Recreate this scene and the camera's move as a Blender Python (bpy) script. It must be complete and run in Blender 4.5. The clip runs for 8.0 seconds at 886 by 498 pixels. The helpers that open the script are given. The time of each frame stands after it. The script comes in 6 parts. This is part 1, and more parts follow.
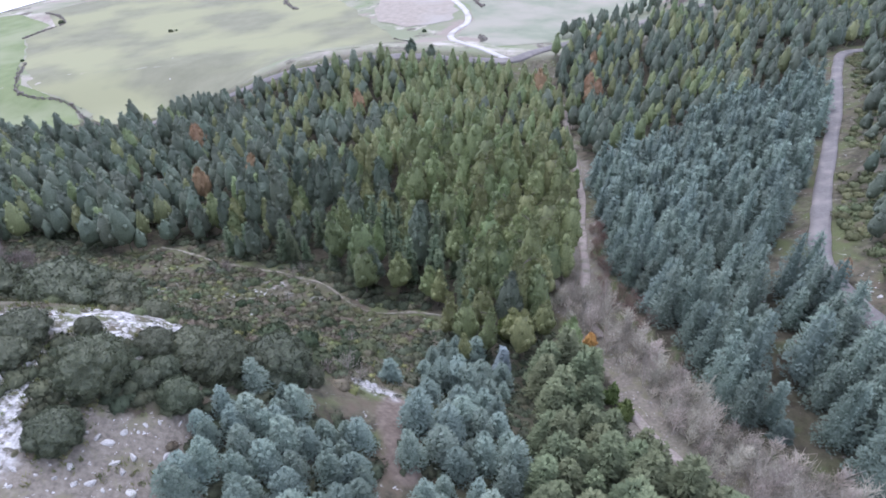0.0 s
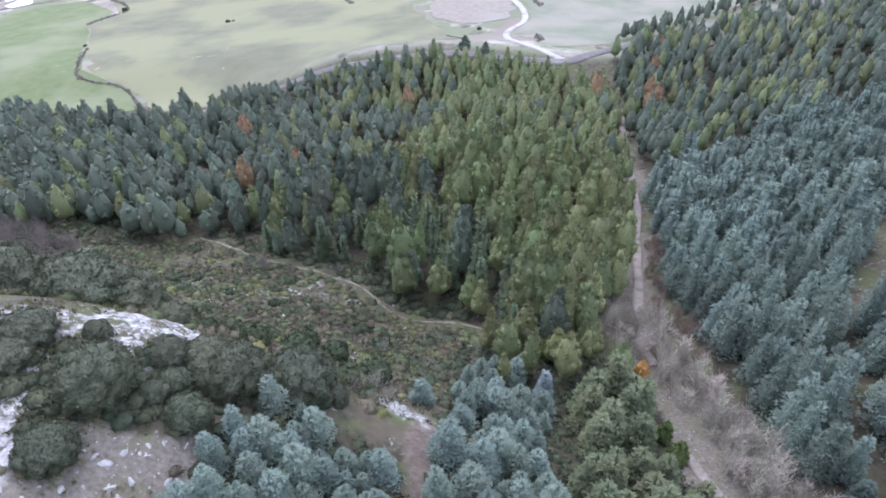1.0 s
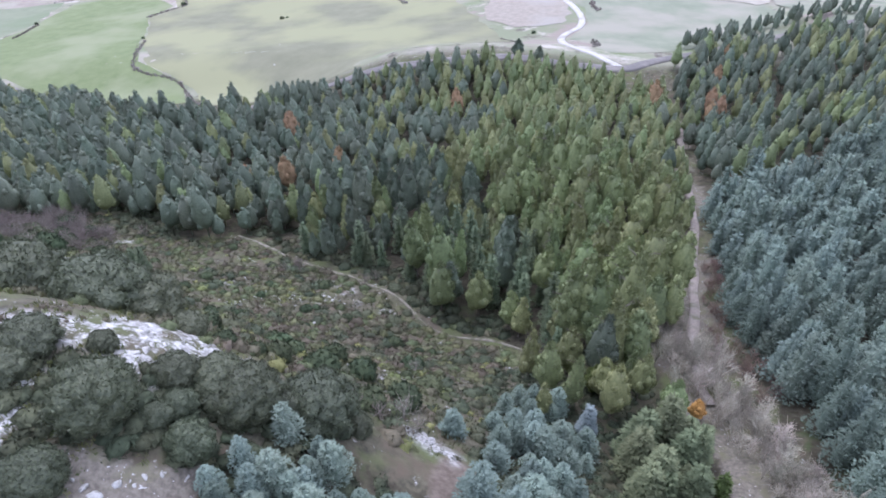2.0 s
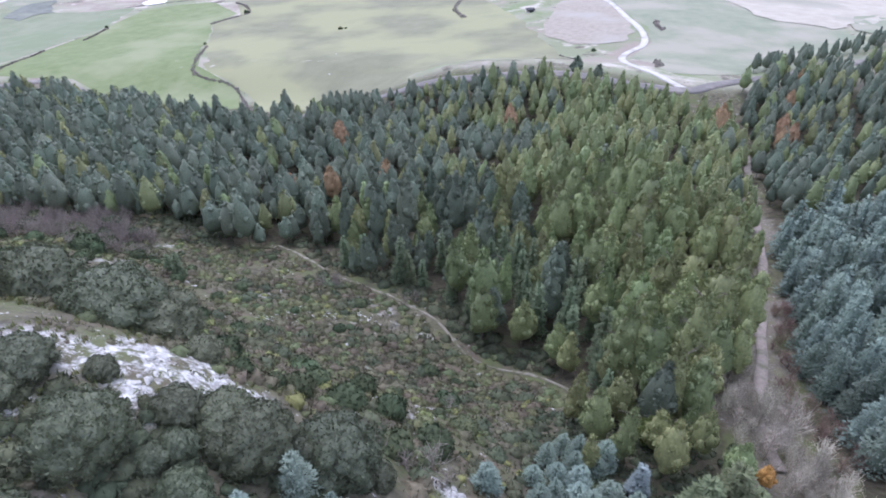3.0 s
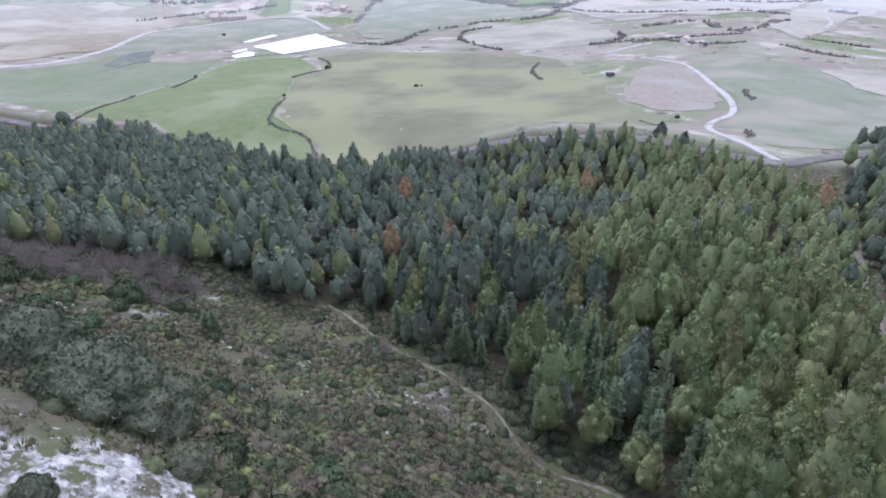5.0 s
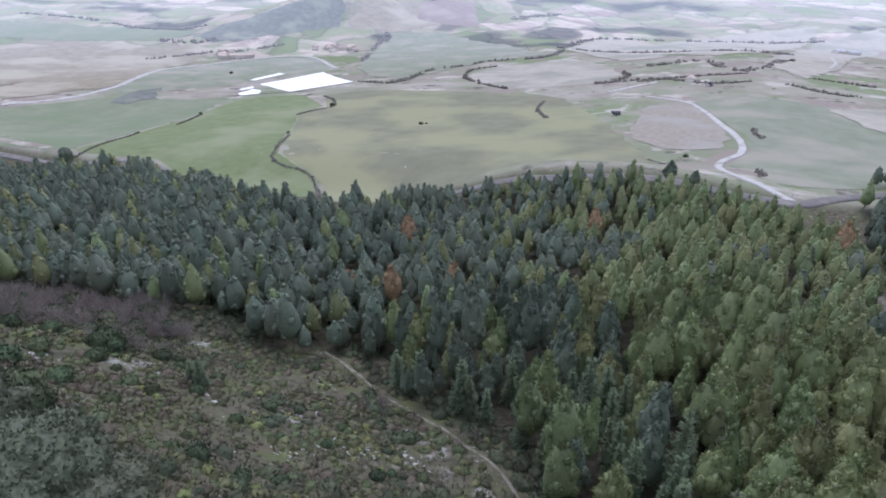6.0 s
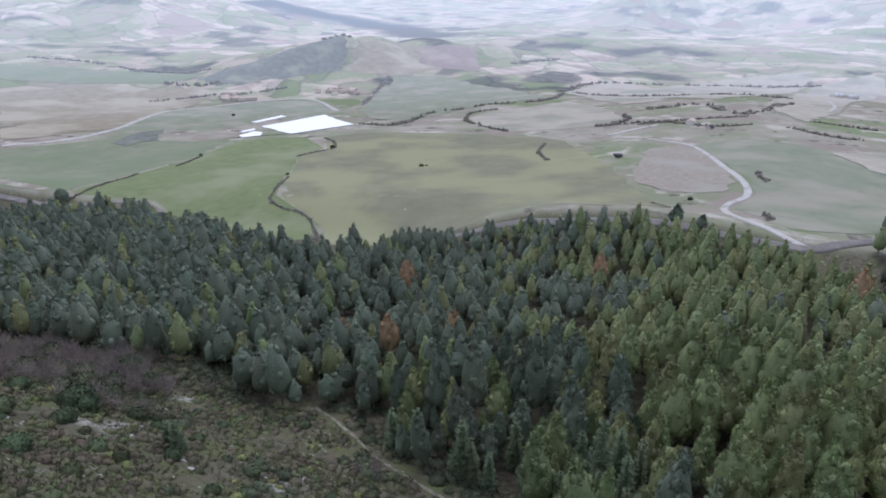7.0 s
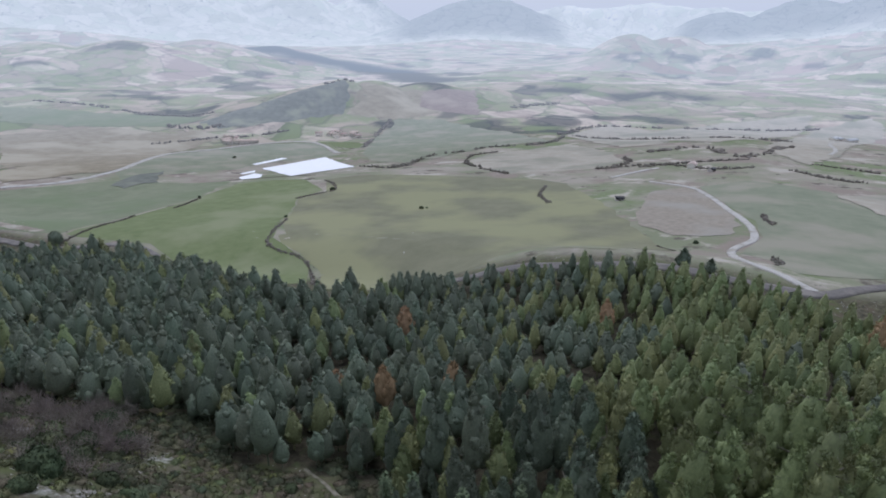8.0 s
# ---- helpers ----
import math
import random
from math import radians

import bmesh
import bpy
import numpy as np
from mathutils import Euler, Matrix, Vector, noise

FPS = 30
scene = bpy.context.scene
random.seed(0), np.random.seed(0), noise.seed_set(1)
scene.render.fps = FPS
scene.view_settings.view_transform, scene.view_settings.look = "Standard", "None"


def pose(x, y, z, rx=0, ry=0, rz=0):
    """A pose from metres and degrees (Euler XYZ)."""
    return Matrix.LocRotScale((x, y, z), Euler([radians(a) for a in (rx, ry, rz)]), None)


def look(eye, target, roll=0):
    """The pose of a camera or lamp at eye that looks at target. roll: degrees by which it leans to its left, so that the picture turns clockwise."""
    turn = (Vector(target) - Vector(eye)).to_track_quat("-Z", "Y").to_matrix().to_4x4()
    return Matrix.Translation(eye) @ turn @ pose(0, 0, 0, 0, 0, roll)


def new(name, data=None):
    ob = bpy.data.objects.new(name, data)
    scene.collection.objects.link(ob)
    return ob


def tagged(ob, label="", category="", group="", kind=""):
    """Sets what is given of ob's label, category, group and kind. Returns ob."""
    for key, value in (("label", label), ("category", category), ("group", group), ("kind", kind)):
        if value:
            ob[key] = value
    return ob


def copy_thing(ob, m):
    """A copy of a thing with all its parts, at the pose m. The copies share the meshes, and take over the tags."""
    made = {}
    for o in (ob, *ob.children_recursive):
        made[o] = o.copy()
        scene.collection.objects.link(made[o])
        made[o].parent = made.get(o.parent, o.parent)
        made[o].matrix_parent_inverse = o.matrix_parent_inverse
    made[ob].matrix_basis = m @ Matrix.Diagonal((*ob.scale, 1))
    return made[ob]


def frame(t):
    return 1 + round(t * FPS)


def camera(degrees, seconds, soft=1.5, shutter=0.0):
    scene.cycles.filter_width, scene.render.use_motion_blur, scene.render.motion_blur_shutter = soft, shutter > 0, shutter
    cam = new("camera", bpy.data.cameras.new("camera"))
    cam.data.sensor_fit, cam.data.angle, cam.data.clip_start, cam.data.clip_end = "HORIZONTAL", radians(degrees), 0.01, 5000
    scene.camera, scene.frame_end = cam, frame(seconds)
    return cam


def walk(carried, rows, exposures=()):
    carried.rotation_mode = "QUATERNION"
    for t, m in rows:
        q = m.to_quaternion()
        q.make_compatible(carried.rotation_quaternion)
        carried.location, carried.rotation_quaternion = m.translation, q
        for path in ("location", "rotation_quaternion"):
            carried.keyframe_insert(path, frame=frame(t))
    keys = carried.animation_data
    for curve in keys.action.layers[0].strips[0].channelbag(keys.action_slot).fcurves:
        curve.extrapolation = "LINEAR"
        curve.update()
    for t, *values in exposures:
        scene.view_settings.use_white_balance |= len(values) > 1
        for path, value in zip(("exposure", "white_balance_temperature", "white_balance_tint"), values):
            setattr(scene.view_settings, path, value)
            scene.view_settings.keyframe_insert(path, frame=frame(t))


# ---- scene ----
cam = camera(69.91, 8.0, soft=1.8)
# seconds, place in metres, heading, tilt, roll in degrees
PATH = [
    (0.0, -0.000, 0.000, 100.000, -0.000, -37.806, -0.259),
    (0.5, 0.013, 3.196, 98.554, 2.301, -37.847, -0.227),
    (1.0, -0.084, 6.841, 96.945, 4.964, -37.896, -0.200),
    (1.5, -0.340, 10.033, 95.519, 7.233, -37.861, -0.156),
    (3.0, -1.778, 20.318, 90.874, 14.912, -36.364, -0.088),
    (3.5, -2.600, 23.442, 89.408, 17.178, -35.318, -0.026),
    (4.0, -3.584, 26.948, 87.770, 19.687, -33.895, -0.009),
    (4.5, -4.591, 30.004, 86.263, 21.093, -32.635, 0.028),
    (6.0, -8.287, 40.127, 82.661, 22.194, -27.931, 0.131),
    (6.5, -9.508, 43.409, 81.727, 22.229, -26.273, 0.177),
    (7.0, -10.781, 47.000, 80.835, 22.285, -24.276, 0.212),
    (7.5, -11.938, 50.374, 79.881, 22.329, -22.565, 0.239),
    (8.0, -13.236, 53.974, 78.953, 22.367, -20.523, 0.266),
]
walk(cam, [(t, pose(x, y, z, 90 + tilt, 0, heading) @ pose(0, 0, 0, 0, 0, roll))
           for t, x, y, z, heading, tilt, roll in PATH],
     exposures=[(0.0, 0.70, 5560, 22), (1.5, 0.72, 5560, 22), (3.5, 0.64, 5560, 22), (4.5, 0.45, 5560, 22), (6.0, 0.05, 5640, 19), (6.5, -0.05, 5690, 18), (7.0, -0.21, 5760, 16), (8.0, -0.53, 5860, 13)])
# ---- end of camera ----

# ---- sky, sun, exposure ----
SUN_HEIGHT, SUN_HEADING = 62, -25
world = bpy.data.worlds.new("overcast_sky")
scene.world = world
world.use_nodes = True
wn, wl = world.node_tree.nodes, world.node_tree.links
wn.clear()
sky = wn.new("ShaderNodeTexSky")
sky.sky_type, sky.sun_disc = "NISHITA", False
sky.sun_elevation, sky.sun_rotation = radians(SUN_HEIGHT), radians(SUN_HEADING)
sky.air_density, sky.dust_density, sky.ozone_density = 1.2, 4.0, 1.0
cloud = wn.new("ShaderNodeMix")
cloud.data_type = "RGBA"
cloud.inputs["Factor"].default_value = 0.78
cloud.inputs["B"].default_value = (10.6, 11.3, 12.9, 1)
backing = wn.new("ShaderNodeBackground")
backing.inputs["Strength"].default_value = 0.1
world_out = wn.new("ShaderNodeOutputWorld")
wl.new(sky.outputs["Color"], cloud.inputs["A"])
wl.new(cloud.outputs["Result"], backing.inputs["Color"])
wl.new(backing.outputs["Background"], world_out.inputs["Surface"])
sun = new("sun", bpy.data.lights.new("sun", "SUN"))
sun.data.energy, sun.data.angle, sun.data.color = 1.45, radians(60), (1.0, 0.96, 0.91)
a_sun, e_sun = radians(SUN_HEADING), radians(SUN_HEIGHT)
sun.matrix_world = look((math.sin(a_sun) * math.cos(e_sun) * 100, math.cos(a_sun) * math.cos(e_sun) * 100, math.sin(e_sun) * 100), (0, 0, 0))

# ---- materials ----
# colour of the emission that stands in for haze on distant surfaces
HAZE_COLOUR = (0.66, 0.73, 0.87)


def material(name, dark, light, size=1.0, detail=6.0, rough=0.85, bump=0.0, vary=0.0, stain=None, stain_size=12.0, stain_at=0.55,
             air=False, spec=0.2, tint=None, space="Object"):
    """A grained surface: two colours mixed by noise of that size in metres, with stains of a third, larger; vary: lightness by object."""
    m = bpy.data.materials.new(name)
    m.use_nodes = True
    n, l = m.node_tree.nodes, m.node_tree.links
    b = n["Principled BSDF"]
    b.inputs["Roughness"].default_value = rough
    b.inputs["Specular IOR Level"].default_value = spec
    place = n.new("ShaderNodeNewGeometry") if space == "World" else n.new("ShaderNodeTexCoord")
    spot = place.outputs["Position" if space == "World" else "Object"]
    grain = n.new("ShaderNodeTexNoise")
    grain.inputs["Scale"].default_value, grain.inputs["Detail"].default_value, grain.inputs["Roughness"].default_value = 1 / size, detail, 0.65
    l.new(spot, grain.inputs["Vector"])
    ramp = n.new("ShaderNodeMapRange")
    ramp.inputs["From Min"].default_value, ramp.inputs["From Max"].default_value = 0.32, 0.68
    l.new(grain.outputs["Fac"], ramp.inputs["Value"])
    mix = n.new("ShaderNodeMix")
    mix.data_type = "RGBA"
    mix.inputs["A"].default_value, mix.inputs["B"].default_value = (*dark, 1), (*light, 1)
    l.new(ramp.outputs["Result"], mix.inputs["Factor"])
    colour = mix.outputs["Result"]
    if stain:
        blot = n.new("ShaderNodeTexNoise")
        blot.inputs["Scale"].default_value, blot.inputs["Detail"].default_value = 1 / stain_size, 5
        l.new(spot, blot.inputs["Vector"])
        cut = n.new("ShaderNodeMapRange")
        cut.inputs["From Min"].default_value, cut.inputs["From Max"].default_value = stain_at - 0.07, stain_at + 0.09
        l.new(blot.outputs["Fac"], cut.inputs["Value"])
        over = n.new("ShaderNodeMix")
        over.data_type = "RGBA"
        over.inputs["B"].default_value = (*stain, 1)
        l.new(cut.outputs["Result"], over.inputs["Factor"])
        l.new(colour, over.inputs["A"])
        colour = over.outputs["Result"]
    if vary or tint:
        if tint:
            who = n.new("ShaderNodeAttribute")
            who.attribute_name = tint
            chance = who.outputs["Fac"]
        else:
            who = n.new("ShaderNodeObjectInfo")
            chance = who.outputs["Random"]
        light_by = n.new("ShaderNodeMapRange")
        light_by.inputs["To Min"].default_value, light_by.inputs["To Max"].default_value = 1 - vary, 1 + vary
        l.new(chance, light_by.inputs["Value"])
        twist = n.new("ShaderNodeMath")
        twist.operation = "MULTIPLY_ADD"
        twist.inputs[1].default_value, twist.inputs[2].default_value = 37.7, 0.0
        l.new(chance, twist.inputs[0])
        part_of = n.new("ShaderNodeMath")
        part_of.operation = "FRACT"
        l.new(twist.outputs["Value"], part_of.inputs[0])
        hue_by = n.new("ShaderNodeMapRange")
        hue_by.inputs["To Min"].default_value, hue_by.inputs["To Max"].default_value = 0.5 - 0.11 * vary, 0.5 + 0.11 * vary
        l.new(part_of.outputs["Value"], hue_by.inputs["Value"])
        hsv = n.new("ShaderNodeHueSaturation")
        l.new(light_by.outputs["Result"], hsv.inputs["Value"])
        l.new(hue_by.outputs["Result"], hsv.inputs["Hue"])
        l.new(colour, hsv.inputs["Color"])
        colour = hsv.outputs["Color"]
    l.new(colour, b.inputs["Base Color"])
    # painted haze: the surface emits more the farther away it lies
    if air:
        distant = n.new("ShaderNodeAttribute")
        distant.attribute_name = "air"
        b.inputs["Emission Color"].default_value = (*HAZE_COLOUR, 1)
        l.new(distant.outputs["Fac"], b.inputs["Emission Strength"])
    if bump:
        lift = n.new("ShaderNodeBump")
        lift.inputs["Strength"].default_value, lift.inputs["Distance"].default_value = bump, size * 0.3
        l.new(grain.outputs["Fac"], lift.inputs["Height"])
        l.new(lift.outputs["Normal"], b.inputs["Normal"])
    return m


PINE_DARK, PINE_LIGHT = (0.124, 0.148, 0.062), (0.246, 0.274, 0.118)
BLUE_DARK, BLUE_LIGHT = (0.076, 0.097, 0.064), (0.150, 0.180, 0.121)
M = {
    "pine": material("pine_needles", PINE_DARK, PINE_LIGHT, 0.4, bump=0.2, vary=0.26, rough=0.62, spec=0.5),
    "pine_wood": material("pine_wood_needles", PINE_DARK, PINE_LIGHT, 0.4, bump=0.2, vary=0.26, rough=0.62, spec=0.5, tint="tint"),
    "pine_dark": material("dark_pine_needles", BLUE_DARK, BLUE_LIGHT, 0.4, bump=0.2, vary=0.26, rough=0.62, spec=0.5),
    "dark_wood": material("dark_wood_needles", BLUE_DARK, BLUE_LIGHT, 0.4, bump=0.2, vary=0.26, rough=0.62, spec=0.5, tint="tint"),
    "fir": material("fir_needles", (0.070, 0.092, 0.052), (0.150, 0.184, 0.104), 1.0, vary=0.2),
    "bushy": material("bushy_conifer_needles", (0.086, 0.104, 0.054), (0.180, 0.204, 0.110), 0.45, vary=0.22),
    "pine_bright": material("young_pine_needles", (0.095, 0.128, 0.042), (0.180, 0.218, 0.076), 0.4, vary=0.2),
    "cedar": material("blue_cedar_needles", (0.098, 0.134, 0.104), (0.210, 0.264, 0.208), 0.45, vary=0.32),
    "cedar_wood": material("cedar_wood_needles", (0.098, 0.134, 0.104), (0.210, 0.264, 0.208), 0.45, vary=0.32, tint="tint"),
    "cedar_pale": material("powdery_cedar_needles", (0.15, 0.185, 0.18), (0.29, 0.34, 0.33), 0.8),
    "oak": material("holm_oak_leaves", (0.040, 0.048, 0.027), (0.118, 0.131, 0.074), 0.3, bump=0.4, vary=0.16, rough=0.6, spec=0.4),
    "bark": material("bark", (0.10, 0.085, 0.07), (0.24, 0.21, 0.18), 0.25, bump=0.4, vary=0.2),
    "twig": material("bare_twigs", (0.36, 0.325, 0.262), (0.56, 0.51, 0.42), 0.5, vary=0.25),
    "twig_grey": material("grey_bare_twigs", (0.17, 0.145, 0.124), (0.28, 0.242, 0.21), 0.5, vary=0.3),
    "rust": material("rusty_leaves", (0.23, 0.15, 0.085), (0.36, 0.245, 0.145), 0.7, vary=0.06),
    "orange": material("orange_leaves", (0.36, 0.19, 0.06), (0.52, 0.29, 0.10), 0.7, vary=0.1),
    "scrub_green": material("green_scrub", (0.066, 0.076, 0.036), (0.150, 0.162, 0.080), 0.7, vary=0.3, tint="tint"),
    "scrub_brown": material("brown_scrub", (0.072, 0.064, 0.042), (0.150, 0.134, 0.088), 0.7, vary=0.3, tint="tint"),
    "scrub_dark": material("dark_scrub", (0.042, 0.050, 0.030), (0.092, 0.104, 0.060), 0.7, vary=0.3, tint="tint"),
    "scrub_yellow": material("yellow_green_scrub", (0.12, 0.13, 0.045), (0.23, 0.24, 0.095), 0.7, vary=0.2, tint="tint"),
    "bush": material("bush_leaves", (0.035, 0.05, 0.026), (0.10, 0.12, 0.06), 0.7, vary=0.3),
    "grass": material("grass_tufts", (0.10, 0.12, 0.04), (0.24, 0.25, 0.10), 0.4, vary=0.25, tint="tint"),
    "grass_dry": material("dull_grass", (0.075, 0.080, 0.042), (0.175, 0.172, 0.095), 0.4, vary=0.3, tint="tint"),
    "lime": material("weathered_limestone", (0.29, 0.28, 0.26), (0.55, 0.54, 0.51), 0.5, bump=0.5, stain=(0.24, 0.23, 0.20), stain_size=0.7, stain_at=0.57, vary=0.12),
    "gravel_road": material("pale_gravel", (0.38, 0.36, 0.33), (0.52, 0.50, 0.47), 0.8, stain=(0.33, 0.31, 0.27), stain_size=6, space="World"),
    "asphalt": material("worn_asphalt", (0.130, 0.120, 0.112), (0.185, 0.172, 0.16), 0.6, stain=(0.225, 0.205, 0.185), stain_size=5, space="World"),
    "earth_path": material("trodden_earth", (0.20, 0.17, 0.145), (0.31, 0.27, 0.235), 0.7, stain=(0.15, 0.145, 0.095), stain_size=2.2, stain_at=0.6, space="World"),
    "footpath": material("worn_footpath", (0.16, 0.145, 0.11), (0.29, 0.265, 0.215), 0.8, stain=(0.105, 0.105, 0.062), stain_size=1.6, stain_at=0.52, space="World"),
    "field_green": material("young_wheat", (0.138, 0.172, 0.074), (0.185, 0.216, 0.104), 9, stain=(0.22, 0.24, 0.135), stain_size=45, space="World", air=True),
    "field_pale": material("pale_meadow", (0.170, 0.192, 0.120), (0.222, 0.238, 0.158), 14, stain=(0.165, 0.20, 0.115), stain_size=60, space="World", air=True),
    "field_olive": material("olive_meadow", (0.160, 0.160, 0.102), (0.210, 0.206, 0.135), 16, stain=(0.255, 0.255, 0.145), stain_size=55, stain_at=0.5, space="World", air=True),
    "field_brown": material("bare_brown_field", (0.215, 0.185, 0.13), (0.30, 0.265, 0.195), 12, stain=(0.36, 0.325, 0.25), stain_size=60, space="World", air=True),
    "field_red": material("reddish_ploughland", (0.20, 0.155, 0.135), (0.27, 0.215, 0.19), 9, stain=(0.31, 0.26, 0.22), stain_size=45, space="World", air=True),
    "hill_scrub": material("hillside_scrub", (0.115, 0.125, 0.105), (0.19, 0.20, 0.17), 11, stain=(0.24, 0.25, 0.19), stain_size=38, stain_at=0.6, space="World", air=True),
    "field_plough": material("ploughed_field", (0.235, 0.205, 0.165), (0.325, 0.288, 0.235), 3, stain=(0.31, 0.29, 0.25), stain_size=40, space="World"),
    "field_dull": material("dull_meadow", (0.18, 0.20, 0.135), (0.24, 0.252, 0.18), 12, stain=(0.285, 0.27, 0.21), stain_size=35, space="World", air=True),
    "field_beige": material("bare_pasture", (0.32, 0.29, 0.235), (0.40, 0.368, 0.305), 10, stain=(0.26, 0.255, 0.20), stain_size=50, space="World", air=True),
    "cover": material("white_crop_cover", (0.84, 0.85, 0.86), (0.90, 0.90, 0.91), 6, rough=0.6, space="World"),
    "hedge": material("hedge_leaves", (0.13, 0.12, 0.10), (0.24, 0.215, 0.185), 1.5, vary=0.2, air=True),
    "house_wall": material("pale_plaster", (0.55, 0.50, 0.45), (0.72, 0.68, 0.62), 2.0, vary=0.2),
    "house_roof": material("clay_roof_tiles", (0.40, 0.32, 0.28), (0.52, 0.44, 0.39), 1.0, vary=0.2),
    "dark": material("dark_opening", (0.03, 0.03, 0.035), (0.05, 0.05, 0.05), 0.5, rough=0.4),
    "metal": material("galvanised_steel", (0.40, 0.41, 0.42), (0.55, 0.56, 0.57), 0.3, rough=0.45),
}


def ground_material():
    """Scrubland with stones, litter under trees and fields, by the cover painted on the sheet."""
    m = bpy.data.materials.new("hillside_ground")
    m.use_nodes = True
    n, l = m.node_tree.nodes, m.node_tree.links
    b = n["Principled BSDF"]
    b.inputs["Roughness"].default_value, b.inputs["Specular IOR Level"].default_value = 0.95, 0.1
    spot = n.new("ShaderNodeNewGeometry").outputs["Position"]

    def noise_of(size, detail=5.0):
        t = n.new("ShaderNodeTexNoise")
        t.inputs["Scale"].default_value, t.inputs["Detail"].default_value, t.inputs["Roughness"].default_value = 1 / size, detail, 0.62
        l.new(spot, t.inputs["Vector"])
        return t.outputs["Fac"]

    def cut_of(value, lo, hi):
        t = n.new("ShaderNodeMapRange")
        t.inputs["From Min"].default_value, t.inputs["From Max"].default_value = lo, hi
        l.new(value, t.inputs["Value"])
        return t.outputs["Result"]

    def mixed(a, c, by):
        t = n.new("ShaderNodeMix")
        t.data_type = "RGBA"
        for socket, value in ((t.inputs["A"], a), (t.inputs["B"], c)):
            if isinstance(value, tuple):
                socket.default_value = (*value, 1)
            else:
                l.new(value, socket)
        l.new(by, t.inputs["Factor"])
        return t.outputs["Result"]

    def painted(name):
        t = n.new("ShaderNodeAttribute")
        t.attribute_name = name
        return t.outputs["Fac"]

    heath = mixed((0.054, 0.050, 0.036), (0.140, 0.128, 0.088), cut_of(noise_of(1.6), 0.35, 0.65))
    heath = mixed(heath, (0.098, 0.110, 0.050), cut_of(noise_of(8), 0.46, 0.62))
    heath = mixed(heath, (0.115, 0.094, 0.068), cut_of(noise_of(5.3), 0.54, 0.66))
    heath = mixed(heath, (0.42, 0.41, 0.39), cut_of(noise_of(1.1, 7), 0.635, 0.675))
    litter = mixed((0.035, 0.031, 0.022), (0.08, 0.072, 0.05), cut_of(noise_of(1.2), 0.35, 0.65))
    litter = mixed(litter, (0.06, 0.072, 0.034), cut_of(noise_of(4), 0.55, 0.66))
    stony = mixed((0.125, 0.110, 0.088), (0.235, 0.210, 0.172), cut_of(noise_of(0.5, 8), 0.35, 0.65))
    stony = mixed(stony, (0.165, 0.155, 0.10), cut_of(noise_of(3.1), 0.52, 0.64))
    stony = mixed(stony, (0.50, 0.49, 0.475), cut_of(noise_of(0.45, 3), 0.655, 0.68))
    farm = mixed((0.21, 0.225, 0.145), (0.33, 0.30, 0.25), cut_of(noise_of(70), 0.4, 0.6))
    farm = mixed(farm, (0.185, 0.22, 0.12), cut_of(noise_of(120), 0.52, 0.60))
    farm = mixed(farm, (0.265, 0.225, 0.19), cut_of(noise_of(48, 6), 0.52, 0.60))
    farm = mixed(farm, (0.42, 0.385, 0.33), cut_of(noise_of(33, 7), 0.57, 0.64))
    farm = mixed(farm, (0.13, 0.115, 0.095), cut_of(noise_of(22, 8), 0.60, 0.66))
    farm = mixed(farm, (0.10, 0.095, 0.075), cut_of(noise_of(9, 6), 0.66, 0.70))
    face = mixed((0.24, 0.232, 0.215), (0.58, 0.57, 0.545), cut_of(noise_of(0.7, 8), 0.38, 0.62))
    face = mixed(face, (0.12, 0.115, 0.09), cut_of(noise_of(0.9, 6), 0.56, 0.62))
    showing = n.new("ShaderNodeMath")
    showing.operation = "MULTIPLY"
    l.new(painted("rock"), showing.inputs[0])
    l.new(cut_of(noise_of(2.3, 8), 0.43, 0.52), showing.inputs[1])
    colour = mixed(heath, litter, painted("wood"))
    colour = mixed(colour, stony, painted("stony"))
    soil = mixed((0.115, 0.093, 0.074), (0.185, 0.150, 0.122), cut_of(noise_of(0.8, 7), 0.35, 0.65))
    colour = mixed(colour, soil, painted("soil"))
    colour = mixed(colour, face, showing.outputs["Value"])
    colour = mixed(colour, farm, painted("farm"))
    l.new(colour, b.inputs["Base Color"])
    lift = n.new("ShaderNodeBump")
    lift.inputs["Strength"].default_value, lift.inputs["Distance"].default_value = 0.6, 0.3
    l.new(noise_of(0.8, 7), lift.inputs["Height"])
    l.new(lift.outputs["Normal"], b.inputs["Normal"])
    return m


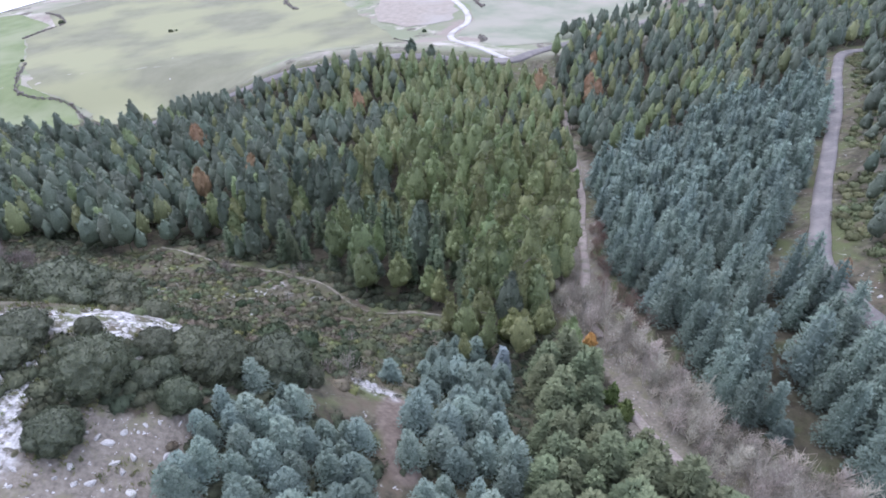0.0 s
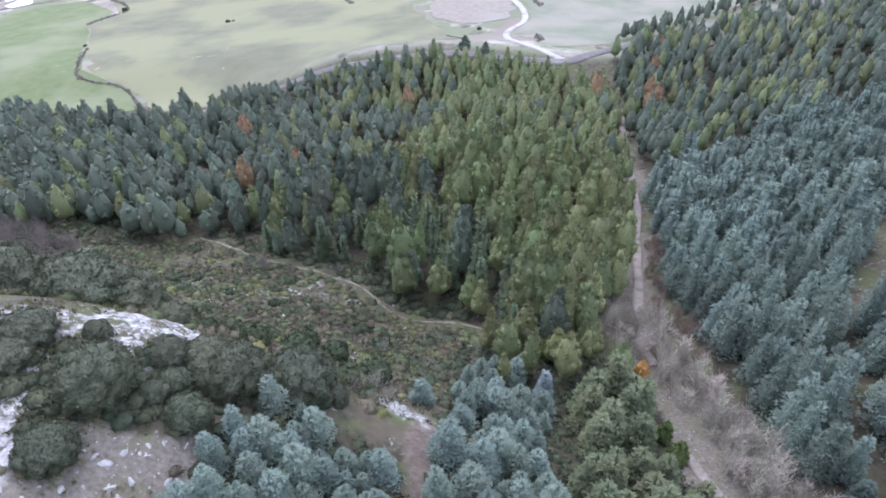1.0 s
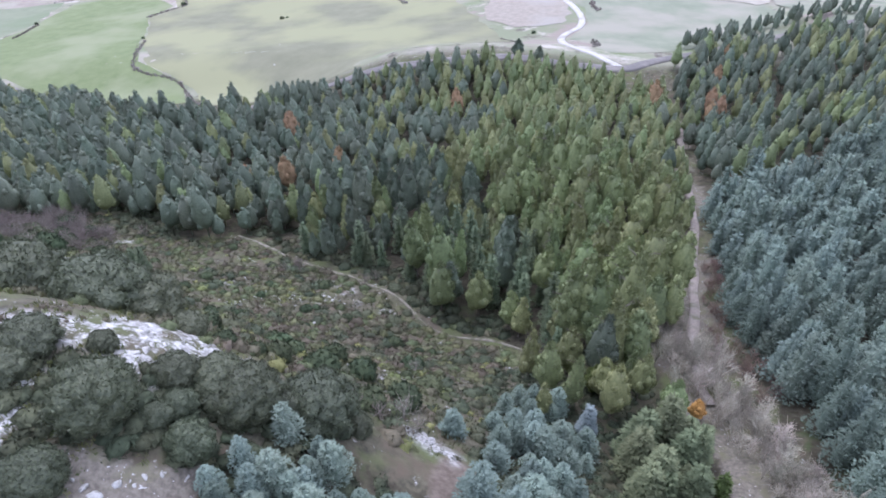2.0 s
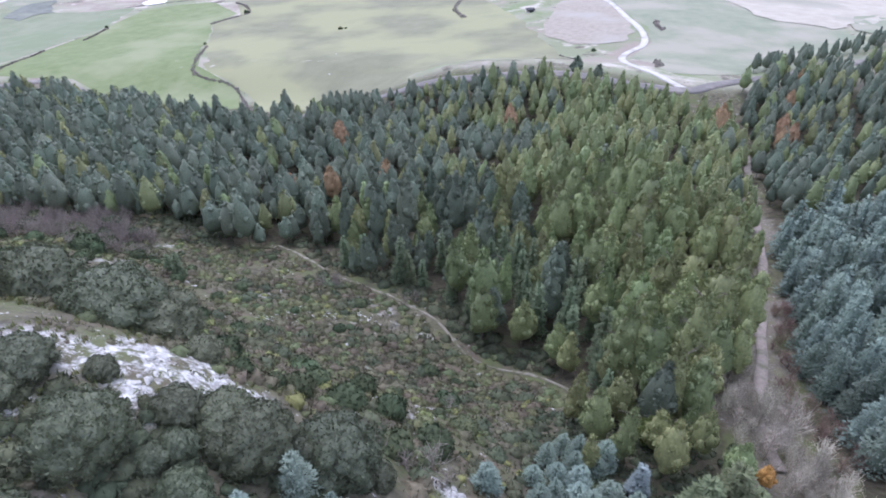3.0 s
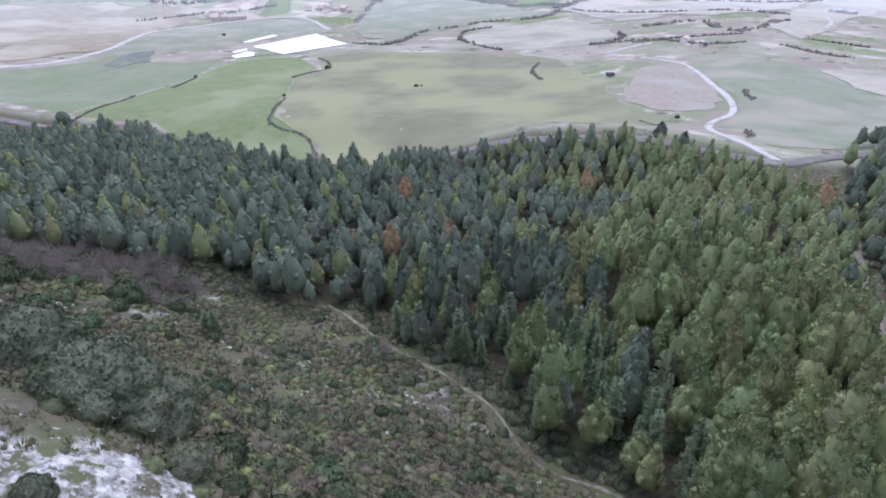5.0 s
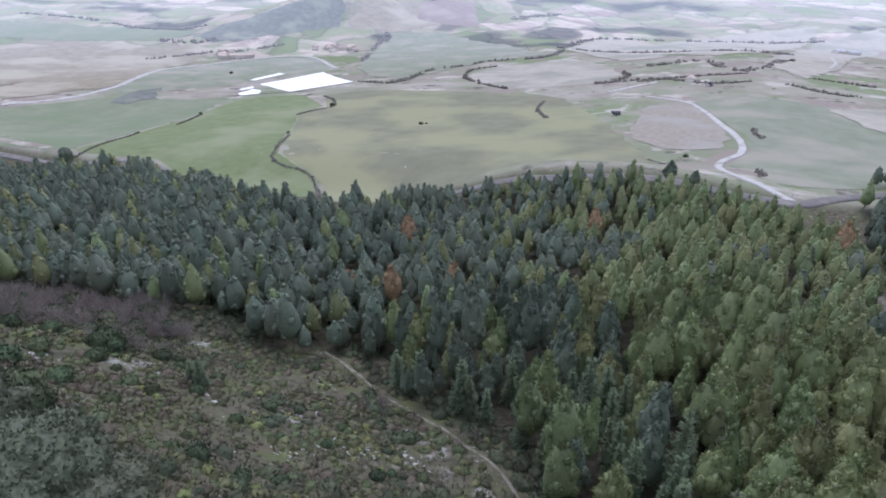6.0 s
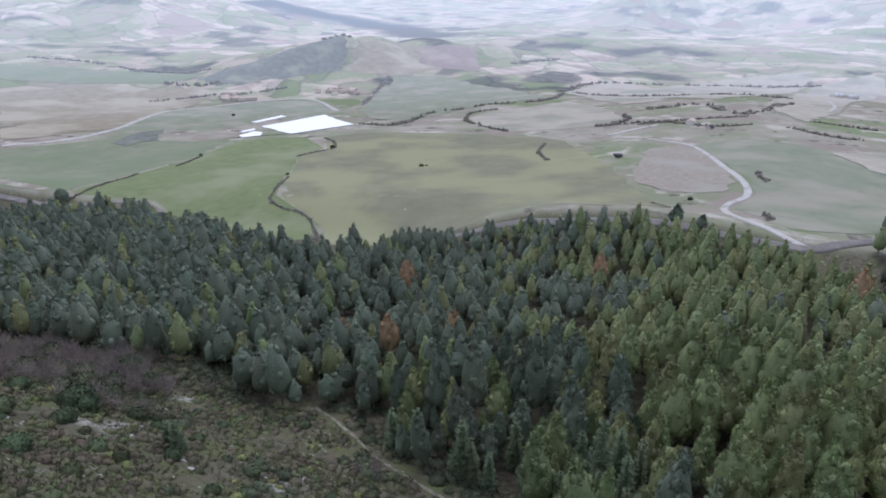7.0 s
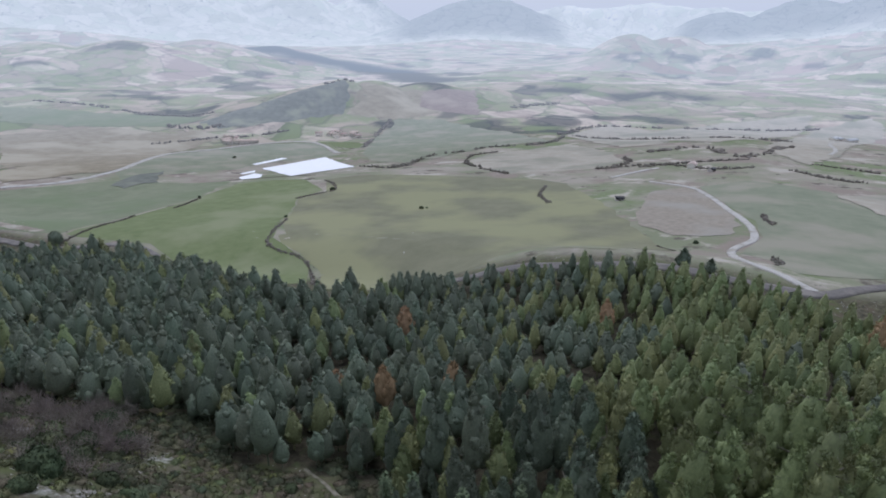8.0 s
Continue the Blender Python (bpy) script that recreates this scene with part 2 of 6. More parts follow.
def distance_material(name, tones, woods, glow, hedges):
    """A backdrop of far country: a patchwork of fields in those tones with dark woods, and haze painted on as a pale
    glow.
    """
    m = bpy.data.materials.new(name)
    m.use_nodes = True
    n, l = m.node_tree.nodes, m.node_tree.links
    b = n["Principled BSDF"]
    b.inputs["Roughness"].default_value, b.inputs["Specular IOR Level"].default_value = 1.0, 0.0
    spot = n.new("ShaderNodeNewGeometry").outputs["Position"]
    warp = n.new("ShaderNodeTexNoise")
    warp.inputs["Scale"].default_value, warp.inputs["Detail"].default_value = 1 / 150, 4
    l.new(spot, warp.inputs["Vector"])
    push = n.new("ShaderNodeVectorMath")
    push.operation = "MULTIPLY_ADD"
    push.inputs[1].default_value = (130, 130, 0)
    l.new(warp.outputs["Color"], push.inputs[0])
    l.new(spot, push.inputs[2])
    flat = n.new("ShaderNodeVectorMath")
    flat.operation = "MULTIPLY"
    flat.inputs[1].default_value = (1, 1, 0)
    l.new(push.outputs["Vector"], flat.inputs[0])
    cells = n.new("ShaderNodeTexVoronoi")
    l.new(flat.outputs["Vector"], cells.inputs["Vector"])
    cells.inputs["Scale"].default_value = 1 / 78
    broad = n.new("ShaderNodeTexNoise")
    broad.inputs["Scale"].default_value, broad.inputs["Detail"].default_value, broad.inputs["Roughness"].default_value = 1 / 210, 8, 0.62
    l.new(spot, broad.inputs["Vector"])
    patch = n.new("ShaderNodeSeparateColor")
    l.new(cells.outputs["Color"], patch.inputs["Color"])
    pair = n.new("ShaderNodeMix")
    pair.inputs["Factor"].default_value = 0.30
    l.new(broad.outputs["Fac"], pair.inputs["A"])
    l.new(patch.outputs["Red"], pair.inputs["B"])
    spreadout = n.new("ShaderNodeMapRange")
    spreadout.inputs["From Min"].default_value, spreadout.inputs["From Max"].default_value = 0.34, 0.66
    l.new(pair.outputs["Result"], spreadout.inputs["Value"])
    pick = n.new("ShaderNodeValToRGB")
    for k, tone in enumerate(tones):
        e = pick.color_ramp.elements[k] if k < 2 else pick.color_ramp.elements.new(k / (len(tones) - 1))
        e.position, e.color = k / (len(tones) - 1), (*tone, 1)
    l.new(spreadout.outputs["Result"], pick.inputs["Fac"])
    speck = n.new("ShaderNodeTexNoise")
    speck.inputs["Scale"].default_value, speck.inputs["Detail"].default_value, speck.inputs["Roughness"].default_value = 1 / 38, 9, 0.72
    l.new(spot, speck.inputs["Vector"])
    cut = n.new("ShaderNodeMapRange")
    cut.inputs["From Min"].default_value, cut.inputs["From Max"].default_value = 0.58, 0.64
    l.new(speck.outputs["Fac"], cut.inputs["Value"])
    who = n.new("ShaderNodeAttribute")
    who.attribute_name = "wood"
    both = n.new("ShaderNodeMath")
    both.operation, both.use_clamp = "MULTIPLY_ADD", True
    both.inputs[1].default_value = 0.5
    l.new(cut.outputs["Result"], both.inputs[0])
    l.new(who.outputs["Fac"], both.inputs[2])
    edge = n.new("ShaderNodeTexVoronoi")
    edge.feature = "DISTANCE_TO_EDGE"
    edge.inputs["Scale"].default_value = 1 / 78
    l.new(flat.outputs["Vector"], edge.inputs["Vector"])
    line = n.new("ShaderNodeMapRange")
    line.inputs["From Min"].default_value, line.inputs["From Max"].default_value = 0.015, 0.05
    line.inputs["To Min"].default_value, line.inputs["To Max"].default_value = hedges, 0.0
    l.new(edge.outputs["Distance"], line.inputs["Value"])
    broken = n.new("ShaderNodeMath")
    broken.operation = "MULTIPLY"
    l.new(line.outputs["Result"], broken.inputs[0])
    l.new(warp.outputs["Fac"], broken.inputs[1])
    sum_up = n.new("ShaderNodeMath")
    sum_up.operation, sum_up.use_clamp = "ADD", True
    l.new(broken.outputs["Value"], sum_up.inputs[0])
    l.new(both.outputs["Value"], sum_up.inputs[1])
    both = sum_up
    mix = n.new("ShaderNodeMix")
    mix.data_type = "RGBA"
    mix.inputs["B"].default_value = (*woods, 1)
    l.new(both.outputs["Value"], mix.inputs["Factor"])
    l.new(pick.outputs["Color"], mix.inputs["A"])
    l.new(mix.outputs["Result"], b.inputs["Base Color"])
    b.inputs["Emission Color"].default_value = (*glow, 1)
    # haze imitated by emission that grows with distance
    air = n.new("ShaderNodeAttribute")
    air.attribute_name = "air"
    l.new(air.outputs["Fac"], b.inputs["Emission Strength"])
    return m

# ---- the lie of the land ----
# heights in metres on a plan: columns by PLAN_X, rows by PLAN_Y
PLAN_X = (-400, -230, -130, -70, -35, -10, 15, 40, 75, 150)
PLAN_Y = (0, 30, 50, 70, 95, 130, 180, 240, 300)
PLAN_Z = (
    (70, 80, 77, 67, 57, 50, 44, 41, 44, 55),
    (58, 62, 61, 62, 53, 41, 35, 33, 36, 51),
    (50, 50, 51, 53, 52, 37, 28, 27, 32, 50),
    (42, 38, 38, 36, 30, 24, 20, 23, 33, 49),
    (31, 20, 21, 14, 9, 6, 14, 15, 28, 47),
    (14, -10, -3, -4, -2, 1, 4, 9, 17, 41),
    (-30, -24, -17, -12, -6, -3, 1, -1, 4, 25),
    (-54, -37, -25, -23, -16, -13, -13, -13, -9, 9),
    (-47, -48, -39, -13, -8, -8, -10, -12, -10, 2),
)
# far hills: heading (degrees, to the left), distance, height, half width across, half depth
HILLS = (
    (56, 4300, 430, 900, 700), (45, 4400, 400, 700, 600), (36, 4500, 370, 480, 500), (29, 4550, 260, 350, 400), (18.8, 4000, 250, 500, 420),
    (6, 4800, 212, 1800, 200), (0, 4000, 165, 300, 420), (-6, 3950, 225, 420, 420), (-14, 3900, 330, 600, 450), (-32, 4300, 370, 800, 600),
    (6.8, 2480, 104, 150, 300), (3.6, 2500, 92, 170, 280), (-2, 2480, 70, 300, 300), (-8.5, 2450, 84, 300, 320), (-15, 2450, 120, 380, 400), (-24, 2400, 150, 400, 400),
    (60, 2050, 60, 300, 300), (53, 2050, 88, 240, 340), (47, 2050, 96, 250, 340), (42, 2150, 88, 240, 300), (37, 2300, 62, 240, 260),
    (28, 1280, 40, 80, 120), (23.5, 1320, 32, 110, 110), (19, 1350, 22, 110, 90), (12, 1500, 20, 200, 160), (57, 1500, 26, 300, 200), (2, 1500, 14, 300, 170), (-12, 1350, 16, 260, 150),
)


def blend(knots, q):
    """Weights of smooth interpolation between knots: one row for each place in q."""
    k = np.asarray(knots, float)
    q = np.clip(np.asarray(q, float), k[0], k[-1])
    i = np.clip(np.searchsorted(k, q) - 1, 0, len(k) - 2)
    h = k[i + 1] - k[i]
    s = (q - k[i]) / h
    w = np.zeros((len(q), len(k)))
    r = np.arange(len(q))
    slope = np.zeros((len(k), len(k)))
    for j in range(len(k)):
        a, b = max(j - 1, 0), min(j + 1, len(k) - 1)
        slope[j, b] += 1 / (k[b] - k[a])
        slope[j, a] -= 1 / (k[b] - k[a])
    w[r, i] += 2 * s ** 3 - 3 * s ** 2 + 1
    w[r, i + 1] += 3 * s ** 2 - 2 * s ** 3
    w += ((s ** 3 - 2 * s ** 2 + s) * h)[:, None] * slope[i] + ((s ** 3 - s ** 2) * h)[:, None] * slope[i + 1]
    return w


def step(a, b, v):
    s = np.clip((np.asarray(v, float) - a) / (np.asarray(b, float) - a), 0, 1)
    return s * s * (3 - 2 * s)


def lattice(ix, iy, seed):
    n = (ix.astype(np.int64) * 374761393 + iy.astype(np.int64) * 668265263 + seed * 974634777) & 0x7FFFFFFF
    n = ((n ^ (n >> 13)) * 1274126177) & 0x7FFFFFFF
    return ((n ^ (n >> 16)) & 0xFFFF) / 65535.0


def wave(x, y, size, seed=0):
    """Smooth value noise from -1 to 1 with bumps of that size in metres."""
    u, v = np.asarray(x, float) / size, np.asarray(y, float) / size
    i, j = np.floor(u), np.floor(v)
    a, b = u - i, v - j
    a, b = a * a * (3 - 2 * a), b * b * (3 - 2 * b)
    low = lattice(i, j, seed) * (1 - a) + lattice(i + 1, j, seed) * a
    high = lattice(i, j + 1, seed) * (1 - a) + lattice(i + 1, j + 1, seed) * a
    return 2 * (low * (1 - b) + high * b) - 1


def ground(x, y, rough=True):
    """Height of the ground at x, y (arrays)."""
    x, y = np.atleast_1d(np.asarray(x, float)), np.atleast_1d(np.asarray(y, float))
    near = ((blend(PLAN_Y, y) @ np.array(PLAN_Z, float)) * blend(PLAN_X, x)).sum(axis=1)
    far = np.hypot(x, y)
    plane = -20 + 0.09 * np.clip(x, -450, 30) - 0.073 * (np.clip(y, 250, 1100) - 347)
    plane += 2.2 * wave(x, y, 130, 3) * step(330, 420, far)
    plane += (9 * wave(x, y, 310, 4) + 4 * wave(x, y, 120, 5)) * step(700, 1100, far)
    basin = -92 + 10 * wave(x, y, 420, 6) + 4 * wave(x, y, 170, 7)
    plane = plane + (basin - plane) * step(800, 1250, far)
    top = np.zeros_like(x)
    for heading, distance, height, across, depth in HILLS:
        a = radians(heading)
        cx, cy = -math.sin(a) * distance, math.cos(a) * distance
        s, d = (x - cx) * math.cos(a) + (y - cy) * math.sin(a), -(x - cx) * math.sin(a) + (y - cy) * math.cos(a)
        top = np.maximum(top, height * np.exp(-(s / across) ** 2 - (d / depth) ** 2))
    top += step(8, 60, top) * (0.09 * top * wave(x, y, 260, 8) + 0.07 * top * wave(x, y, 90, 9) + 0.03 * top * wave(x, y, 40, 10))
    along = ((x + 749) * 0.513 + (y - 832) * 0.858) / 261
    beside = (x + 749) * 0.858 - (y - 832) * 0.513
    crest = 47 * np.clip(along, 0, 1) ** 0.95 * np.exp(-(np.clip(along - 1, 0, None) * 261 / 60) ** 2)
    top = np.maximum(top, crest * np.exp(-(beside / (52 + 70 * (beside < 0))) ** 2))
    plane = plane + top
    rim = 60 * step(50, 140, x)
    over = step(288 + rim, 345 + rim, y)
    z = near + (plane - near) * over
    if rough:
        hillside = 1 - step(250, 285, y)
        z += hillside * (0.7 * wave(x, y, 17, 1) + 0.25 * wave(x, y, 5, 2))
    return z

# ---- mesh helpers ----
def make_mesh(name, verts, tris, mat, smooth=False, floats=None):
    """A mesh of triangles from arrays, with float attributes by point."""
    verts, tris = np.asarray(verts, np.float32), np.asarray(tris, np.int32)
    me = bpy.data.meshes.new(name)
    me.vertices.add(len(verts))
    me.vertices.foreach_set("co", verts.ravel())
    me.loops.add(tris.size)
    me.loops.foreach_set("vertex_index", tris.ravel())
    me.polygons.add(len(tris))
    me.polygons.foreach_set("loop_start", np.arange(0, tris.size, 3, dtype=np.int32))
    me.update(calc_edges=True)
    if smooth:
        me.polygons.foreach_set("use_smooth", np.ones(len(tris), bool))
    for key, values in (floats or {}).items():
        me.attributes.new(key, "FLOAT", "POINT").data.foreach_set("value", np.asarray(values, np.float32))
    me.materials.append(mat)
    return me


def inside(poly, x, y):
    """Which of the places lie in the outline."""
    x, y = np.asarray(x, float), np.asarray(y, float)
    hit = np.zeros(x.shape, bool)
    for (ax, ay), (bx, by) in zip(poly, poly[1:] + poly[:1]):
        if ay != by:
            hit ^= ((ay > y) != (by > y)) & (x < (bx - ax) * (y - ay) / (by - ay) + ax)
    return hit


def nearness(line, x, y):
    """Distance of the places to a line of points."""
    x, y = np.asarray(x, float), np.asarray(y, float)
    best = np.full(x.shape, 1e9)
    for (ax, ay), (bx, by) in zip(line, line[1:]):
        dx, dy = bx - ax, by - ay
        s = np.clip(((x - ax) * dx + (y - ay) * dy) / (dx * dx + dy * dy + 1e-9), 0, 1)
        best = np.minimum(best, np.hypot(x - ax - s * dx, y - ay - s * dy))
    return best


def curve_through(line, pace):
    """Points every pace metres along a smooth curve through the line."""
    pts = np.array(line, float)
    run = np.concatenate([[0], np.cumsum(np.hypot(*np.diff(pts, axis=0).T))])
    q = np.linspace(0, run[-1], max(2, int(run[-1] / pace)))
    w = blend(run, q)
    return w @ pts


# ---- outlines on the plan ----
PINE_WOOD = [(-420, 150), (-300, 128), (-188, 131), (-150, 136), (-128, 135), (-111, 143), (-90, 136), (-62, 141), (-51, 125), (-38, 126), (-25, 120),
             (-18, 108), (-4, 106), (-1, 96), (5, 86), (13, 80), (21, 88), (26, 100), (29, 115), (32, 130), (36.5, 150), (41, 177), (47, 220),
             (44, 262), (24, 272), (-20, 276), (-56, 275), (-86, 274), (-112, 264), (-126, 246), (-140, 232), (-150, 230), (-168, 241),
             (-185, 251), (-215, 259), (-250, 268), (-272, 279), (-294, 280), (-314, 262), (-345, 253), (-420, 246)]
CEDAR_WOOD = [(39, 135), (36, 108), (37.5, 88), (38.5, 68), (39.5, 57), (41, 54), (46, 54), (49, 64), (56, 86), (68, 104), (87, 131), (107, 163), (124, 198),
              (128, 209), (118, 205), (96, 196), (73, 179), (58, 169), (46, 165), (40, 148)]
EAST_PINES = [(44, 170), (58, 174), (73, 184), (96, 201), (118, 210), (130, 214), (146, 238), (162, 252), (200, 262), (250, 270), (250, 348), (150, 329), (102, 315), (70, 306), (53, 293), (50, 262), (51, 240), (47.5, 214)]
ROAD_PINES = [(60, 314), (84, 325), (112, 333), (150, 346), (150, 354), (104, 350), (78, 346), (62, 330)]
EAST_BANK = [(72, 68), (79, 98), (98, 130), (122, 170), (156, 230), (200, 248), (260, 250), (260, 200), (200, 90), (110, 50)]
STONY_SLOPE = [(-75, -10), (-75, 37), (-40, 33), (-34, 37), (-25, 39.5), (-23, 35), (-17, 33), (-8, 22), (-8, -10)]
SUMMIT = [(-62, 40), (-60, 55), (-43, 55), (-31, 54), (-23, 51), (-28, 46), (-36, 43), (-40, 38)]
HEATH_PATH = [(-78, 139), (-72.6, 136.2), (-64, 131.7), (-55.3, 125.8), (-44, 121), (-33.6, 116.3), (-26.5, 111.5), (-20.4, 104.7), (-14.8, 101.9), (-7.3, 100.8), (-2.8, 97.8), (2, 93)]
TRAIL = [(44, 259), (49, 239), (46, 214), (42.5, 187), (38, 147), (33.3, 121.7), (30.8, 105.7), (27, 87), (28, 79), (29.8, 68), (31, 60), (30.5, 54), (33, 48.5), (38, 43)]
FOREST_ROAD = [(215, 256), (180, 249), (165, 244.5), (156, 240), (148, 230), (114.9, 170.6), (91.8, 131.4), (75.1, 102.6), (68.2, 88.1), (66.3, 76.9), (68, 66), (74, 54)]
RIM_ROAD = [(-206, 262), (-168, 247), (-148, 238), (-134, 250), (-112, 276), (-86, 284), (-56, 283), (-19, 286), (9, 285), (32, 288), (46, 299), (70, 313), (102, 322), (150, 336), (220, 360)]
VALLEY_ROAD = [(32, 288), (23, 296), (9, 312), (4.5, 338), (6.5, 349), (14, 364), (15.5, 378), (13, 399), (5, 434), (-5, 481), (-18, 517), (-46, 539)]
WEST_ROAD = [(-470, 283), (-400, 282), (-345, 283), (-316, 300), (-292, 298), (-250, 276), (-206, 262)]

ROCK_BANDS = [[(-45, 47), (-40.9, 47.6), (-38.1, 48.2), (-36.7, 49.3)], [(-37.8, 51.6), (-36.3, 51.2), (-34.6, 50), (-33.4, 49.2), (-33.6, 47.6), (-33, 45.8)],
              [(-33.6, 51.4), (-31.8, 51.2), (-30.4, 51.5), (-28.6, 52)], [(-39.4, 40.6), (-38.9, 39.3), (-38.4, 36.5), (-38.1, 33.6), (-38.5, 30)],
              [(-14.4, 57.2), (-12.2, 56), (-10, 54.8), (-8, 53.9), (-6.2, 53.6)]]
BRUSH = [(25, 115), (21.4, 94), (26, 80), (28.3, 71), (30.3, 60.4), (31.7, 50.5), (35, 42.4), (37, 36), (52, 36), (47, 44), (43, 47), (37.8, 51.5), (36.6, 58), (35.2, 66), (33.4, 77), (31, 85), (31, 104)]
BROWN_SOIL = [(-6, 52), (-5, 46), (-4, 40)]

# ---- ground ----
def haze_glow_at(x, y):
    """Strength of the glow painted on far surfaces as haze, by the distance."""
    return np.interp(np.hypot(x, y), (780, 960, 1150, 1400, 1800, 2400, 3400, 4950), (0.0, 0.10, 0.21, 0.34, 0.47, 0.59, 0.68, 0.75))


def sheet(name, headings, ranges, mat, floats):
    """A fan of ground round the place, by heading and range."""
    a, r = np.meshgrid(np.radians(headings), ranges)
    x, y = (-np.sin(a) * r).ravel(), (np.cos(a) * r).ravel()
    w = len(headings)
    i = (np.arange(len(ranges) - 1)[:, None] * w + np.arange(w - 1)).ravel()
    tris = np.concatenate([np.stack([i, i + 1, i + w], 1), np.stack([i + 1, i + w + 1, i + w], 1)])
    me = make_mesh(name, np.stack([x, y, ground(x, y)], 1), tris[:, ::-1], mat, True, floats(x, y))
    return new(name, me)


def painted_cover(x, y):
    ragged = 3.0 * wave(x, y, 7, 21) + 1.5 * wave(x, y, 2.6, 22)
    wood = np.zeros(x.shape)
    for poly in (PINE_WOOD, CEDAR_WOOD, EAST_PINES):
        wood = np.maximum(wood, inside(poly, x + ragged, y + ragged * 0.7))
    near_a = inside([(-23, 31), (-25, 40), (-21, 49), (-12, 48), (-8, 41), (-9, 32)], x + ragged, y + 0.8 * ragged)
    near_b = inside([(-3, 36), (-2, 60), (-4, 74), (2, 86), (20, 84), (27, 70), (27, 56), (36, 40)], x + ragged, y + 0.8 * ragged)
    wood = np.maximum(wood, 0.75 * (near_a | near_b))
    bank = inside(EAST_BANK, x + ragged, y) | inside([(36, 38), (38, 60), (50, 68), (60, 90), (70, 80), (68, 60), (84, 36)], x + ragged, y)
    wood = np.maximum(wood, 0.7 * bank)
    stony = inside(STONY_SLOPE, x + 0.5 * ragged, y + 0.5 * ragged)
    stony = np.maximum(stony, 0.45 * inside(EAST_BANK, x + ragged, y) * (wave(x, y, 9, 24) > 0.35))
    stony = np.maximum(stony * 1.0, 0.8 * (nearness(TRAIL, x, y) < 5 + ragged - 3 * step(95, 130, y)))
    stony = np.maximum(stony, 0.8 * inside(BRUSH, x + 0.6 * ragged, y))
    stony = np.maximum(stony, 0.12 * inside(SUMMIT, x + 0.4 * ragged, y))
    crest = np.minimum.reduce([nearness(line, x, y) + (1.6 if line is ROCK_BANDS[-1] else 0) for line in ROCK_BANDS])
    rock = 1 - step(1.5, 3.6, crest + 0.3 * ragged)
    soil = 1 - step(1.2, 2.6, nearness(BROWN_SOIL, x, y) + 0.3 * ragged)
    patchy = wave(x, y, 9, 96) + 0.7 * wave(x, y, 3.5, 97)
    rock = np.maximum(rock, 0.6 * step(0.6, 0.85, patchy) * (nearness(HEATH_PATH, x, y) > 4) * (y > 58) * (y < 128) * (x < -12) * (wood < 0.1) * ~inside([(-64, 150), (-44, 121), (-26, 112), (-20, 105), (0, 96), (10, 150)], x, y))
    return {"wood": wood, "stony": stony, "rock": rock, "soil": soil, "farm": step(286, 300, y)}


def fan(lo, hi, fine_lo, fine_hi, fine, coarse):
    return np.unique(np.concatenate([np.arange(lo, fine_lo, coarse), np.arange(fine_lo, fine_hi, fine), np.arange(fine_hi, hi + coarse, coarse)]).round(4))


HEADINGS = fan(-180, 180, -52, 72, 0.36, 4.0)
HEADINGS = HEADINGS[(HEADINGS >= -180) & (HEADINGS <= 180)]
EDGE, MIDDLE = 960.0, 2050.0
near_ranges = np.concatenate([[0.5, 6, 12, 18], 24 * 1.0105 ** np.arange(int(math.log(EDGE / 24) / math.log(1.0105)) + 1), [EDGE]])
tagged(sheet("ground", HEADINGS, near_ranges, ground_material(), painted_cover), "stony scrub hillside running down into green farmland", "ground", kind="structure")


def far_cover(x, y):
    """Woods on the far hills, and the strength of the glow painted over them as haze."""
    d, a = np.hypot(x, y), np.degrees(np.arctan2(-x, y))
    w = 0.75 * step(0.42, 0.62, wave(x, y, 120, 31) + 0.6 * wave(x, y, 42, 32) - 0.15)
    belt = np.exp(-((nearness([(-1640, 1790), (-1420, 1810), (-1250, 1809), (-1080, 1867), (-900, 1827), (-716, 1680)], x, y) + 25 * wave(x, y, 60, 34)) / 95) ** 4)
    copse = np.exp(-((nearness([(-342, 1376), (-282, 1400)], x, y) + 14 * wave(x, y, 30, 35)) / 26) ** 2)
    copse = np.maximum(copse, np.exp(-((nearness([(-179, 1406), (-97, 1475), (-30, 1444)], x, y) + 16 * wave(x, y, 36, 36)) / 30) ** 2))
    slopes = step(3400, 3650, d) * np.clip(0.12 + 0.62 * step(11, 14, a) * (1 - step(25, 28, a)) + 0.62 * (1 - step(2, 5, a)) + 0.8 * step(0.1, 0.5, wave(x, y, 420, 33) + 0.5 * wave(x, y, 150, 37)) * step(26, 30, a), 0, 1) * (1 - 0.8 * step(4500, 4600, d))
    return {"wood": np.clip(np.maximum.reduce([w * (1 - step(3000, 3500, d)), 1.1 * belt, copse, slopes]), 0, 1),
            "air": haze_glow_at(x, y)}


